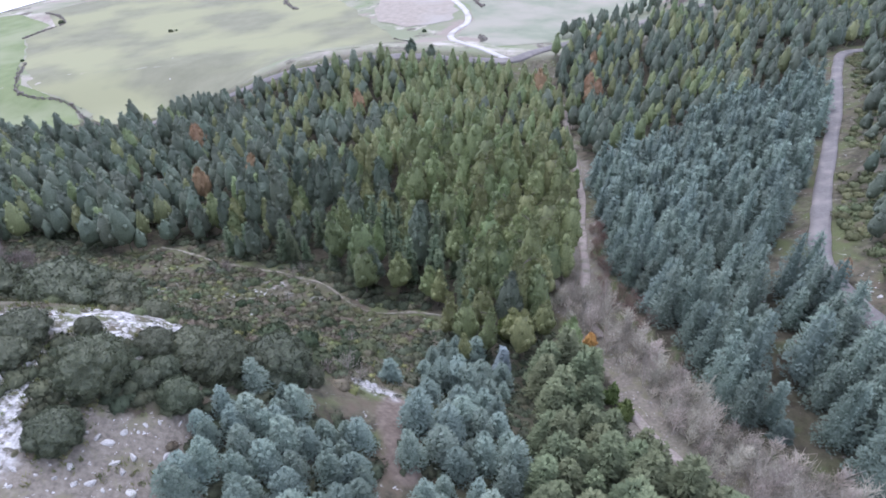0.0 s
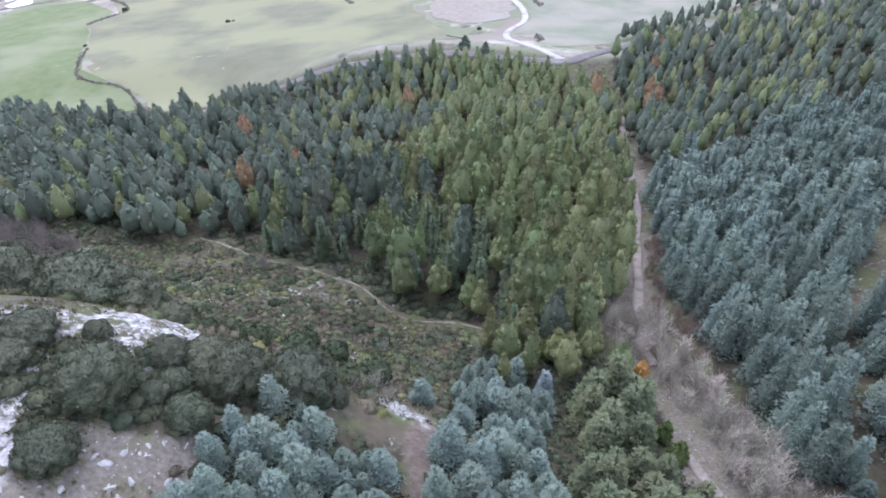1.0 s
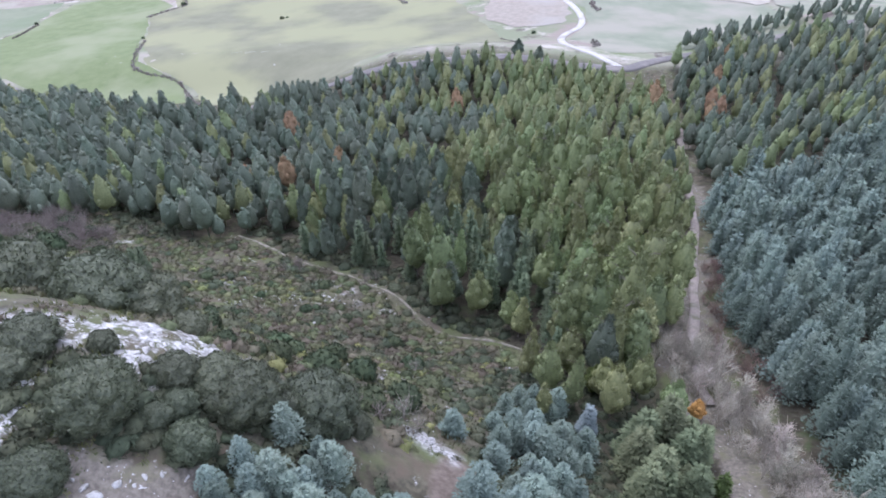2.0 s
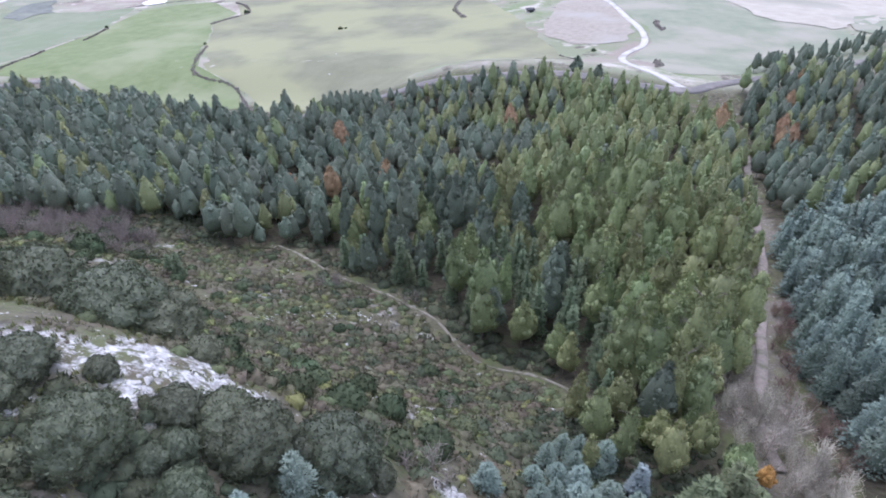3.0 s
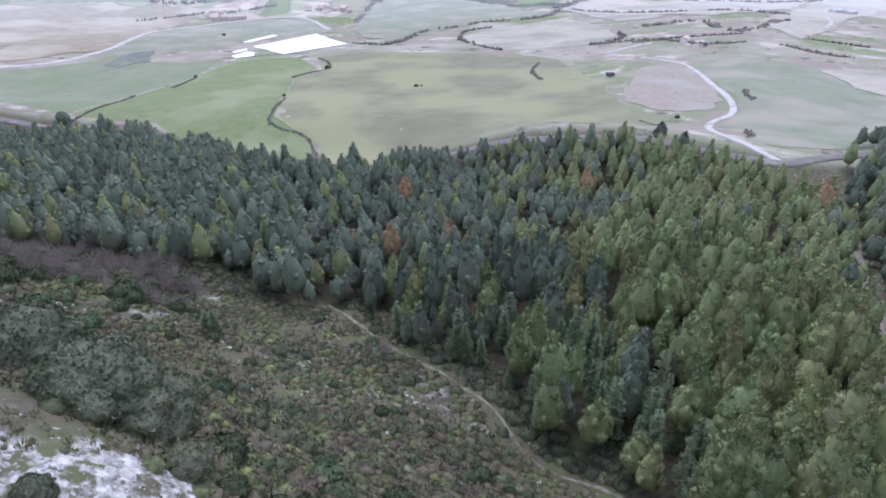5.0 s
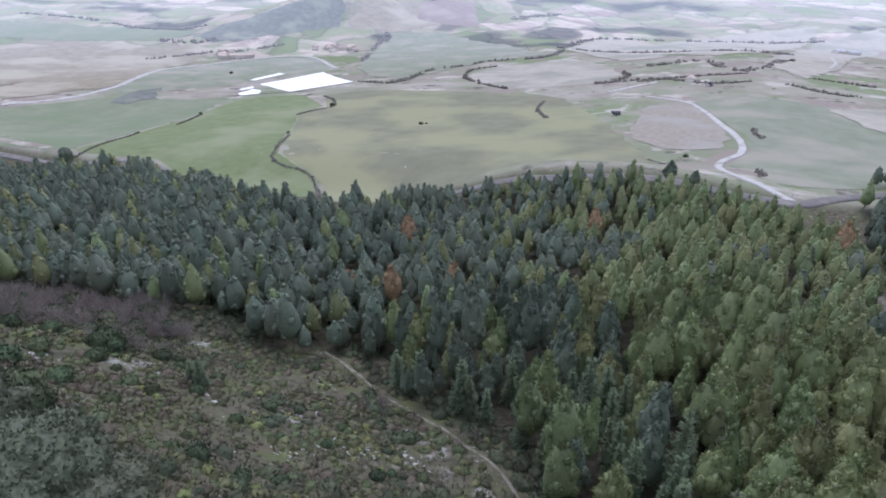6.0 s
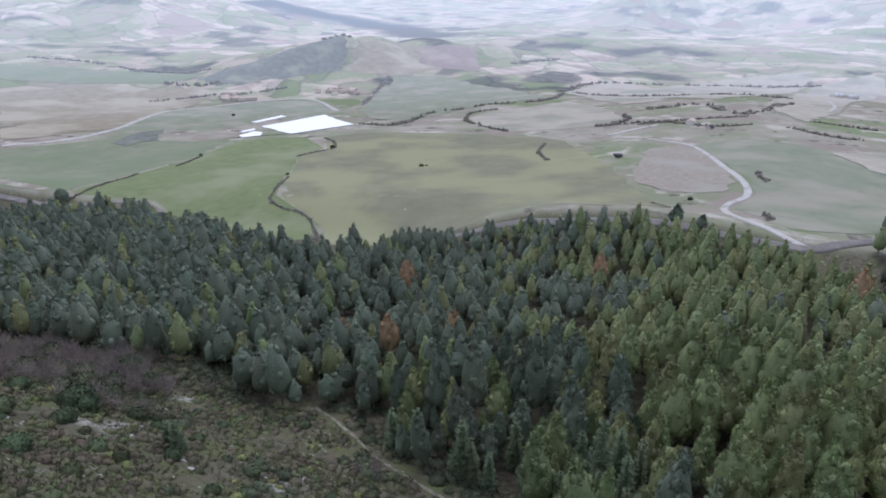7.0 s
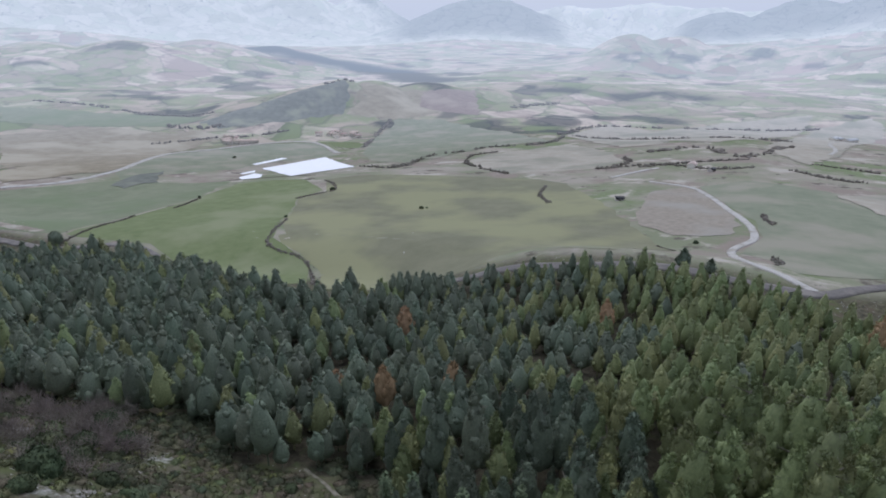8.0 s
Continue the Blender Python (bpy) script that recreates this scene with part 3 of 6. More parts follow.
FAR_HEADINGS = fan(-180, 180, -30, 75, 0.4, 6.0)
FAR_HEADINGS = FAR_HEADINGS[(FAR_HEADINGS >= -180) & (FAR_HEADINGS <= 180)]
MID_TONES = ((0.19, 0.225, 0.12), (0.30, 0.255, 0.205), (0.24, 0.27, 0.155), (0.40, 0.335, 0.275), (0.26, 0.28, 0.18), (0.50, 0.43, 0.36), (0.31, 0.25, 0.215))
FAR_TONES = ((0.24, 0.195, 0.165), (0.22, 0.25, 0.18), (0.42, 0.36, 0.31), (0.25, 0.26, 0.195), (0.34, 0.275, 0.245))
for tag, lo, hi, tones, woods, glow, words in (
        ("backdrop_hills", EDGE - 6, MIDDLE, MID_TONES, (0.075, 0.08, 0.07), HAZE_COLOUR, "hazy winter fields on rolling hills across the valley"),
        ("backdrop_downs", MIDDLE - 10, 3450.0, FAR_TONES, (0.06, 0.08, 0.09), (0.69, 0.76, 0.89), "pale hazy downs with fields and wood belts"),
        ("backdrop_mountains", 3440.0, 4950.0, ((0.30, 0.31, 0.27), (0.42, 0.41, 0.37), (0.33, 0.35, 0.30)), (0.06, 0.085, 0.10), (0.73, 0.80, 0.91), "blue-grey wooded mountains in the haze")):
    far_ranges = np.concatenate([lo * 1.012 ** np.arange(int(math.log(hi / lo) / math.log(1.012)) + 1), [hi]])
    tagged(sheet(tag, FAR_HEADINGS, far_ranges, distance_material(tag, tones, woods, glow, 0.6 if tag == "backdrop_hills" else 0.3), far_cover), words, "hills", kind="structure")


# ---- fields, roads and paths laid on the ground ----
from mathutils.geometry import delaunay_2d_cdt


def draped(name, outline, mat, label, category, lift=0.12, grid=9.0, ragged=0.0, kind="structure"):
    """A sheet that follows the ground inside an outline."""
    pts = []
    for (ax, ay), (bx, by) in zip(outline, outline[1:] + outline[:1]):
        steps = max(1, int(math.hypot(bx - ax, by - ay) / grid))
        for k in range(steps):
            x, y = ax + (bx - ax) * k / steps, ay + (by - ay) * k / steps
            pts.append((x + ragged * float(wave(x, y, 9, 41)), y + ragged * float(wave(x, y, 9, 42))))
    edge = len(pts)
    xs, ys = np.array(pts).T
    gx, gy = np.meshgrid(np.arange(xs.min() + grid / 2, xs.max(), grid), np.arange(ys.min() + grid / 2, ys.max(), grid))
    gx, gy = gx.ravel(), gy.ravel()
    keep = inside(pts, gx, gy) & (nearness(pts + pts[:1], gx, gy) > grid * 0.4)
    pts += list(zip(gx[keep], gy[keep]))
    v, _, f, *_ = delaunay_2d_cdt([Vector(p) for p in pts], [], [list(range(edge))], 1, 1e-4)
    v = np.array([tuple(p) for p in v])
    # the sheet carries its own painted haze, nil close by
    me = make_mesh(name, np.column_stack([v, ground(v[:, 0], v[:, 1]) + lift]), [t for t in f if len(t) == 3], mat, True, {"air": haze_glow_at(v[:, 0], v[:, 1])})
    return tagged(new(name, me), label, category, kind=kind)


def ribbon(name, line, width, mat, label, category, lift=0.14, pace=2.5, ragged=0.12, bank=0.35):
    """A road on the ground: a crowned strip with sloping shoulders."""
    pts = curve_through(line, pace)
    along = np.gradient(pts, axis=0)
    along /= np.linalg.norm(along, axis=1)[:, None] + 1e-9
    side = np.stack([-along[:, 1], along[:, 0]], 1)
    rows = []
    for off, drop in ((-0.5, -bank), (-0.47, 0.0), (-0.2, 0.04), (0.2, 0.04), (0.47, 0.0), (0.5, -bank)):
        w = width * off * (1 + ragged * wave(pts[:, 0], pts[:, 1], 6, 51 + int(off > 0)))
        p = pts + side * w[:, None]
        rows.append((p, drop))
    mid = ground(pts[:, 0], pts[:, 1], False)
    verts = []
    for p, drop in rows:
        z = np.maximum(ground(p[:, 0], p[:, 1]), 0.5 * mid + 0.5 * ground(p[:, 0], p[:, 1])) if abs(width) > 2 else ground(p[:, 0], p[:, 1])
        verts.append(np.column_stack([p, z + lift + drop]))
    n = len(pts)
    verts = np.concatenate(verts)
    tris = []
    for k in range(len(rows) - 1):
        i = k * n + np.arange(n - 1)
        tris += [np.stack([i, i + n, i + 1], 1), np.stack([i + 1, i + n, i + n + 1], 1)]
    me = make_mesh(name, verts, np.concatenate(tris)[:, ::-1], mat, True)
    return tagged(new(name, me), label, category, kind="structure")


F_GREEN = [(-361, 300), (-371, 421), (-394, 494), (-370, 515), (-340, 520), (-285, 466), (-289, 439), (-257, 377), (-231, 329), (-192, 307), (-176, 283), (-190, 266), (-250, 284), (-300, 306)]
F_PALE = [(-560, 388), (-514, 467), (-470, 480), (-410, 505), (-375, 425), (-364, 300), (-420, 290), (-520, 300)]
F_OLIVE = [(-317, 517), (-295, 544), (-200, 548), (-133, 543), (-107, 525), (-71, 460), (-42, 386), (-19, 335), (-40, 300), (-100, 295), (-139, 268), (-157, 268), (-186, 306), (-222, 324), (-251, 369), (-286, 435), (-278, 461)]
F_PLOUGH = [(-37, 386), (-43, 415), (-44, 470), (-39, 499), (-22, 518), (-8, 490), (6, 448), (10, 395), (4, 372), (-21, 367)]
F_EAST = [(-12, 520), (19, 548), (65, 521), (120, 465), (130, 350), (60, 318), (26, 306), (9, 340), (18, 371), (16, 406)]
F_BEIGE = [(-233, 658), (-232, 707), (-186, 776), (-161, 817), (-102, 729), (-79, 656), (-95, 610), (-165, 571), (-205, 603)]
F_DULL = [(-580, 752), (-510, 797), (-425, 716), (-439, 701), (-469, 621), (-463, 576), (-514, 473), (-549, 497), (-625, 645)]
draped("field", F_GREEN, M["field_green"], "bright green field of young wheat in the valley", "field", ragged=2.0)
draped("field", F_PALE, M["field_pale"], "pale green meadow beside the country road", "field", lift=0.10, ragged=2.0)
draped("field", F_OLIVE, M["field_olive"], "broad olive-green pasture with yellowish stripes", "field", lift=0.14, ragged=2.0)
draped("field", F_PLOUGH, M["field_plough"], "mauve-brown ploughed field beside the gravel road", "field", lift=0.2, ragged=2.6, grid=5.0)
draped("field", F_EAST, M["field_dull"], "dull green meadow with worn patches", "field", ragged=2.0)
draped("field", F_BEIGE, M["field_beige"], "bare beige pasture ringed by hedges", "field", ragged=3.0)
FAR_FIELDS = (
    ([(-439, 798), (-484, 992), (-420, 1031), (-274, 933), (-190, 855), (-255, 777), (-294, 637), (-356, 665)], "field_dull", "dull green hillside pasture above the stream"),
    ([(-508, 1146), (-436, 1246), (-371, 1083), (-428, 1075), (-481, 1086)], "field_red", "reddish ploughland on a far hill"),
    ([(-571, 976), (-593, 1097), (-519, 1158), (-508, 1146), (-481, 1086), (-437, 1071), (-484, 992)], "field_brown", "bare brown field on a far hill"),
    ([(-106, 981), (13, 1212), (154, 1305), (123, 1150), (40, 850), (0, 790), (-60, 840)], "field_beige", "bare beige pasture on a far slope"),
    ([(42, 750), (142, 1184), (243, 1310), (242, 1206), (150, 900), (102, 724), (66, 650)], "field_beige", "pale bare field beside a farmstead"),
    ([(-192, 935), (-156, 1109), (-79, 1023), (-50, 792), (-96, 769)], "field_beige", "pale stubble field in the valley"),
    ([(-928, 639), (-853, 743), (-704, 757), (-708, 660), (-663, 509), (-662, 461)], "field_brown", "brown slope beyond the hamlet road"),
    ([(-1098, 759), (-860, 837), (-750, 870), (-764, 788), (-898, 721), (-1014, 699)], "field_pale", "pale green meadow on the far valley floor"),
    ([(-589, 412), (-645, 450), (-724, 631), (-719, 785), (-658, 787), (-630, 650), (-556, 503)], "field_brown", "tan slope beside the hamlet road"),
    ([(-500, 448), (-520, 490), (-510, 523), (-475, 476), (-477, 446)], "hill_scrub", "rough scrubby mound in the meadow"),
    ([(60, 300), (130, 345), (135, 460), (250, 560), (260, 420), (180, 350)], "field_dull", "dull meadow behind the pines"),
    ([(70, 510), (84, 447), (120, 425), (200, 520), (180, 560)], "field_beige", "bare strip above the meadow"),
    ([(-749, 832), (-700, 917), (-652, 1000), (-617, 1060), (-598, 1045), (-578, 975), (-613, 923), (-650, 868), (-690, 812)], "hill_scrub", "dark scrubby flank of a long ridge"),
)
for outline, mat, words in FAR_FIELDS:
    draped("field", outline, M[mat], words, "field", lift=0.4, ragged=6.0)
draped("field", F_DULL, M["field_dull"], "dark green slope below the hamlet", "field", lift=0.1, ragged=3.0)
ribbon("road", RIM_ROAD, 5.5, M["asphalt"], "grey country road along the edge of the wood", "road", lift=0.45, bank=0.8)
ribbon("road", WEST_ROAD, 4.8, M["asphalt"], "grey country road curving round the wood", "road", lift=0.5, bank=0.8)
ribbon("road", VALLEY_ROAD, 3.6, M["gravel_road"], "pale winding gravel road between fields", "road", lift=0.35, bank=0.5)
ribbon("road", FOREST_ROAD, 3.4, M["asphalt"], "narrow grey forest road on the hillside", "road", lift=0.4, bank=0.9)
ribbon("path", TRAIL[:-5], 1.7, M["earth_path"], "pale earth track through the wood", "path", lift=0.4, pace=1.0, ragged=0.4, bank=0.3)
ribbon("path", [(27, 61), (28.3, 55), (29.8, 50), (31.5, 46)], 1.5, M["earth_path"], "short grey stretch of track under the brushwood", "path", lift=0.3, pace=1.0)
ribbon("path", HEATH_PATH, 0.75, M["footpath"], "narrow trodden footpath across the scrub", "path", lift=0.12, pace=0.8, ragged=0.8, bank=0.2)
ribbon("road", [(-569, 399), (-545, 444), (-553, 507), (-581, 558), (-625, 645), (-610, 698), (-588, 738), (-543, 791), (-510, 797), (-434, 732)], 7.0, M["gravel_road"], "pale road climbing to the hamlet", "road", lift=0.5, bank=0.6)
ribbon("path", [(-77, 555), (-60, 585), (-45, 604)], 4.0, M["gravel_road"], "pale field track", "path", lift=0.4)
ribbon("path", [(99, 740), (109, 777), (121, 889), (150, 960)], 4.0, M["gravel_road"], "pale track to a farmstead", "path", lift=0.5)
COVERS = ([(-444, 592), (-431, 695), (-341, 612), (-366, 536)], [(-471, 609), (-476, 672), (-466, 668), (-464, 610)],
          [(-438, 551), (-439, 574), (-427, 561), (-429, 544)], [(-418, 525), (-422, 553), (-406, 546), (-392, 524), (-404, 513)])
for outline in COVERS:
    draped("crop_cover", outline, M["cover"], "taut white plastic crop cover over a field", "crop cover", lift=0.6, grid=7.0, ragged=1.2, kind="structure")

# ---- plants: shapes ----
def ball(divisions):
    bm = bmesh.new()
    bmesh.ops.create_icosphere(bm, subdivisions=divisions, radius=1.0)
    bm.verts.ensure_lookup_table()
    v = np.array([tuple(p.co) for p in bm.verts])
    t = np.array([[p.index for p in f.verts] for f in bm.faces])
    bm.free()
    return v, t


BALL = {1: ball(1), 2: ball(2), 3: ball(3), 4: ball(4)}


class Shape:
    """Triangles gathered piece by piece."""

    def __init__(self):
        self.v, self.t, self.n = [], [], 0

    def add(self, v, t):
        self.v.append(np.asarray(v, float))
        self.t.append(np.asarray(t, int) + self.n)
        self.n += len(v)

    def arrays(self):
        return np.concatenate(self.v), np.concatenate(self.t)


def clump(shape, rng, centre, size, level=1, dent=0.25):
    v, t = BALL[level]
    k = v * (1 + dent * rng.uniform(-1, 1, len(v)))[:, None]
    shape.add(k * np.asarray(size) + centre, t)


def leaves(shape, rng, centre, size, count, length, width, up=0.4, outward=1.0):
    """Small pointed leaves or needle tufts that stick out of a clump."""
    d = rng.normal(size=(count, 3))
    d[:, 2] = np.abs(d[:, 2]) * 0.9 + 0.15 * d[:, 2]
    d /= np.linalg.norm(d, axis=1)[:, None]
    p = d * np.asarray(size) * rng.uniform(0.8, 1.08, (count, 1)) + centre
    way = d * outward + rng.normal(size=(count, 3)) * 0.45 + (0, 0, up)
    way /= np.linalg.norm(way, axis=1)[:, None]
    side = np.cross(way, rng.normal(size=(count, 3)))
    side /= np.linalg.norm(side, axis=1)[:, None] + 1e-9
    w = (width * rng.uniform(0.7, 1.3, count))[:, None]
    tip = p + way * (length * rng.uniform(0.6, 1.4, count))[:, None]
    v = np.stack([p - side * w, p + side * w, tip], 1).reshape(-1, 3)
    shape.add(v, np.arange(count * 3).reshape(-1, 3))


def limb(shape, a, b, ra, rb, sides=5):
    """A tapered stick from a to b."""
    a, b = np.asarray(a, float), np.asarray(b, float)
    d = (b - a) / (np.linalg.norm(b - a) + 1e-9)
    u = np.cross(d, (0.3, 0.9, 0.31))
    u /= np.linalg.norm(u)
    w = np.cross(d, u)
    ang = np.arange(sides) * 2 * math.pi / sides
    ring = np.cos(ang)[:, None] * u + np.sin(ang)[:, None] * w
    v = np.concatenate([a + ring * ra, b + ring * rb])
    i = np.arange(sides)
    j = (i + 1) % sides
    shape.add(v, np.concatenate([np.stack([i, j, i + sides], 1), np.stack([j, j + sides, i + sides], 1)]))


def fibonacci(n, rng, low=-1.0, high=1.0, loose=0.5):
    """n directions spread evenly between two heights of the unit ball."""
    k = np.arange(n)
    z = np.clip(high - (high - low) * (k + 0.5 + loose * rng.uniform(-1, 1, n)) / n, -1, 1)
    a = k * 2.39996 + loose * rng.uniform(-1, 1, n)
    r = np.sqrt(1 - z * z)
    return np.column_stack([r * np.cos(a), r * np.sin(a), z])


def shaggy(s, rng, radii, centre, lobes, bump, sharp, level, tufts, leaf, wide, low=-0.85, point=0.0, rise=0.8, out=0.6, loose=0.35, core=0.93):
    """A lobed crown: a lumpy egg thatched with small pointed sprays of leaves or needles."""
    u = fibonacci(lobes, rng, low, 1.0)
    height = bump * rng.uniform(0.5, 1.3, lobes)

    def skin(d, grow=1.0):
        swell = 1 - 0.45 * bump + (height * np.exp((d @ u.T - 1) * sharp)).max(axis=1)
        z = d[:, 2]
        slim = 1 - point * np.clip(z * 0.5 + 0.5, 0, 1) ** 1.6
        flat = np.column_stack([d[:, 0] * slim * swell, d[:, 1] * slim * swell, z * (1 + 0.35 * (swell - 1))])
        return flat * np.asarray(radii) * grow + centre

    v, t = BALL[level]
    s.add(skin(v, core), t)
    d = fibonacci(tufts, rng, low, 1.0, 0.9)
    e1 = np.cross(d, (0.31, 0.2, 0.93))
    e1 /= np.linalg.norm(e1, axis=1)[:, None] + 1e-9
    e2 = np.cross(d, e1)
    p = skin(d, 0.97)
    q1, q2 = skin(d + e1 * 0.03, 0.97) - p, skin(d + e2 * 0.03, 0.97) - p
    nrm = np.cross(q1, q2)
    nrm /= np.linalg.norm(nrm, axis=1)[:, None] + 1e-9
    nrm *= np.sign(np.sum(nrm * d, axis=1))[:, None]
    up = np.array([0, 0, 1.0]) - nrm * nrm[:, 2:3]
    way = up * rise + nrm * out + rng.normal(size=(tufts, 3)) * loose
    way /= np.linalg.norm(way, axis=1)[:, None]
    side = np.cross(nrm, way) + rng.normal(size=(tufts, 3)) * 0.25
    side /= np.linalg.norm(side, axis=1)[:, None] + 1e-9
    w = (wide * rng.uniform(0.6, 1.4, tufts))[:, None]
    foot = p - way * leaf * 0.3
    tip = foot + way * (leaf * rng.uniform(0.6, 1.5, tufts))[:, None]
    s.add(np.stack([foot - side * w, foot + side * w, tip], 1).reshape(-1, 3), np.arange(tufts * 3).reshape(-1, 3))


def puff(s, rng, centre, radii, tufts, leaf, wide, level):
    """A dense ball of needles: a dented ball thatched with short sprays."""
    v, t = BALL[level]
    radii = np.asarray(radii)
    s.add(v * (0.97 + 0.15 * rng.uniform(-1, 1, len(v)))[:, None] * radii + centre, t)
    d = fibonacci(tufts, rng, -0.45, 1.0, 0.9)
    foot = d * radii * rng.uniform(0.84, 0.98, (tufts, 1)) + centre
    way = d * 0.85 + (0, 0, 0.5) + rng.normal(size=(tufts, 3)) * 0.42
    way /= np.linalg.norm(way, axis=1)[:, None]
    side = np.cross(way, rng.normal(size=(tufts, 3)))
    side /= np.linalg.norm(side, axis=1)[:, None] + 1e-9
    w = (wide * rng.uniform(0.6, 1.4, tufts))[:, None]
    tip = foot + way * (leaf * rng.uniform(0.6, 1.4, tufts))[:, None]
    s.add(np.stack([foot - side * w, foot + side * w, tip], 1).reshape(-1, 3), np.arange(tufts * 3).reshape(-1, 3))


def pine_crown(rng, h, spread, tufts, level=2, low=0.25, point=0.5, puffs=16, leaf=0.42, wide=0.13):
    """A pine crown: a blunt, uneven cone with rounded balls of needles swelling out of it."""
    s = Shape()
    tall = h * (1 - low)
    bend = rng.uniform(-0.2, 0.2, 2) * spread
    squash = rng.uniform(0.84, 1.0, 2)
    girth = lambda f: spread * np.minimum(1.0, 0.70 + 1.2 * f) * (1 - np.clip(f, 0, 1) ** (2.5 - 2 * point)) ** 0.72
    v, t = BALL[level + 1]
    f = 0.5 + 0.5 * v[:, 2]
    flat = np.hypot(v[:, 0], v[:, 1]) + 1e-6
    wide_at = girth(f) * 0.83 * np.minimum(1, flat * 1.6) * (1 + 0.12 * rng.uniform(-1, 1, len(v)))
    s.add(np.column_stack([v[:, 0] / flat * wide_at * squash[0] + bend[0] * f, v[:, 1] / flat * wide_at * squash[1] + bend[1] * f, h * low + f * tall * 0.96]), t)
    for k in range(puffs):
        f = (k + 0.5 + rng.uniform(-0.4, 0.4)) / puffs
        r = spread * rng.uniform(0.24, 0.38) * (1.08 - 0.45 * f)
        a = k * 2.39996 + rng.uniform(-0.5, 0.5)
        reach = max(0.0, float(girth(f)) - r * 0.95) * rng.uniform(0.85, 1.12)
        c = np.array([math.cos(a) * reach * squash[0] + bend[0] * f, math.sin(a) * reach * squash[1] + bend[1] * f, h * low + r * 0.5 + f * (tall - r * 1.2)])
        puff(s, rng, c, (r, r, r * rng.uniform(0.95, 1.45)), max(6, tufts // puffs), leaf, wide, level)
    return s.arrays()


def pine_trunk(rng, h, spread):
    s = Shape()
    p = np.array([0, 0, -0.6])
    for k in range(4):
        q = np.array([rng.uniform(-0.2, 0.2), rng.uniform(-0.2, 0.2), h * (0.22 * (k + 1))])
        limb(s, p, q, 0.17 * (1 - 0.2 * k), 0.17 * (0.8 - 0.2 * k))
        if k:
            for _ in range(3):
                a = rng.uniform(0, 6.28)
                limb(s, q, q + (math.cos(a) * spread * 0.6, math.sin(a) * spread * 0.6, rng.uniform(0.2, 0.8)), 0.06, 0.02, 3)
        p = q
    return s.arrays()


def cedar_crown(rng, h, spread, tiers, arms, stations, spray=0.40, blunt=0.8):
    """A cone of flat feathery boughs in tiers round a dark heart; each bough is a drooping pad of small sprays."""
    s = Shape()
    heart = 7
    ring = np.arange(heart) * 2 * math.pi / heart
    zs = (0.08, 0.3, 0.55, 0.78, 0.95)
    v = np.concatenate([np.column_stack([np.cos(ring) * spread * 0.5 * (1 - z) ** 0.8, np.sin(ring) * spread * 0.5 * (1 - z) ** 0.8, np.full(heart, z * h)]) for z in zs])
    t = []
    for k in range(len(zs) - 1):
        i = k * heart + np.arange(heart)
        j = k * heart + (np.arange(heart) + 1) % heart
        t += [np.stack([i, j, i + heart], 1), np.stack([j, j + heart, i + heart], 1)]
    s.add(v, np.concatenate(t))
    for i in range(tiers):
        f = max(0.0, (i + rng.uniform(-0.3, 0.3)) / tiers)
        reach = spread * (1 - f) ** blunt + 0.22
        boughs = max(4, int(arms * (1 - 0.45 * f)))
        for k in range(boughs):
            a = 6.283 * k / boughs + i * 1.7 + rng.uniform(-0.35, 0.35)
            z = h * (0.07 + 0.90 * f) + rng.uniform(-0.25, 0.25)
            long = reach * rng.uniform(0.68, 1.12)
            rise = rng.uniform(0.05, 0.36) * (0.5 + f)
            out = np.array([math.cos(a), math.sin(a), 0])
            across = np.array([-math.sin(a), math.cos(a), 0])
            n = max(6, int(stations * 4 * (0.35 + 0.65 * long / spread)))
            q = 0.22 + 0.78 * np.sqrt(rng.uniform(0, 1, n))
            u = rng.uniform(-1, 1, n)
            wide = long * 0.36 * np.sin(np.pi * q ** 1.3) ** 0.7 + 0.10
            foot = out * (long * q)[:, None] * 0.9 + across * (u * wide)[:, None]
            foot[:, 2] += z + long * (rise * q - 0.34 * q ** 2) - 0.14 * np.abs(u) * wide + rng.normal(size=n) * 0.06
            way = out * 0.9 + across * (u * 0.95)[:, None] + rng.normal(size=(n, 3)) * 0.24
            way[:, 2] += 0.16
            way /= np.linalg.norm(way, axis=1)[:, None]
            side = np.cross(way, (0, 0, 1.0)) + rng.normal(size=(n, 3)) * 0.3
            side /= np.linalg.norm(side, axis=1)[:, None] + 1e-9
            w = (spray * 0.36 * rng.uniform(0.7, 1.3, n))[:, None]
            tip = foot + way * (spray * rng.uniform(0.7, 1.4, n))[:, None]
            s.add(np.stack([foot - side * w, foot + side * w, tip], 1).reshape(-1, 3), np.arange(n * 3).reshape(-1, 3))
    limb(s, (0, 0, h * 0.88), (rng.uniform(-0.1, 0.1), 0, h * 1.03), 0.11, 0.02, 3)
    return s.arrays()


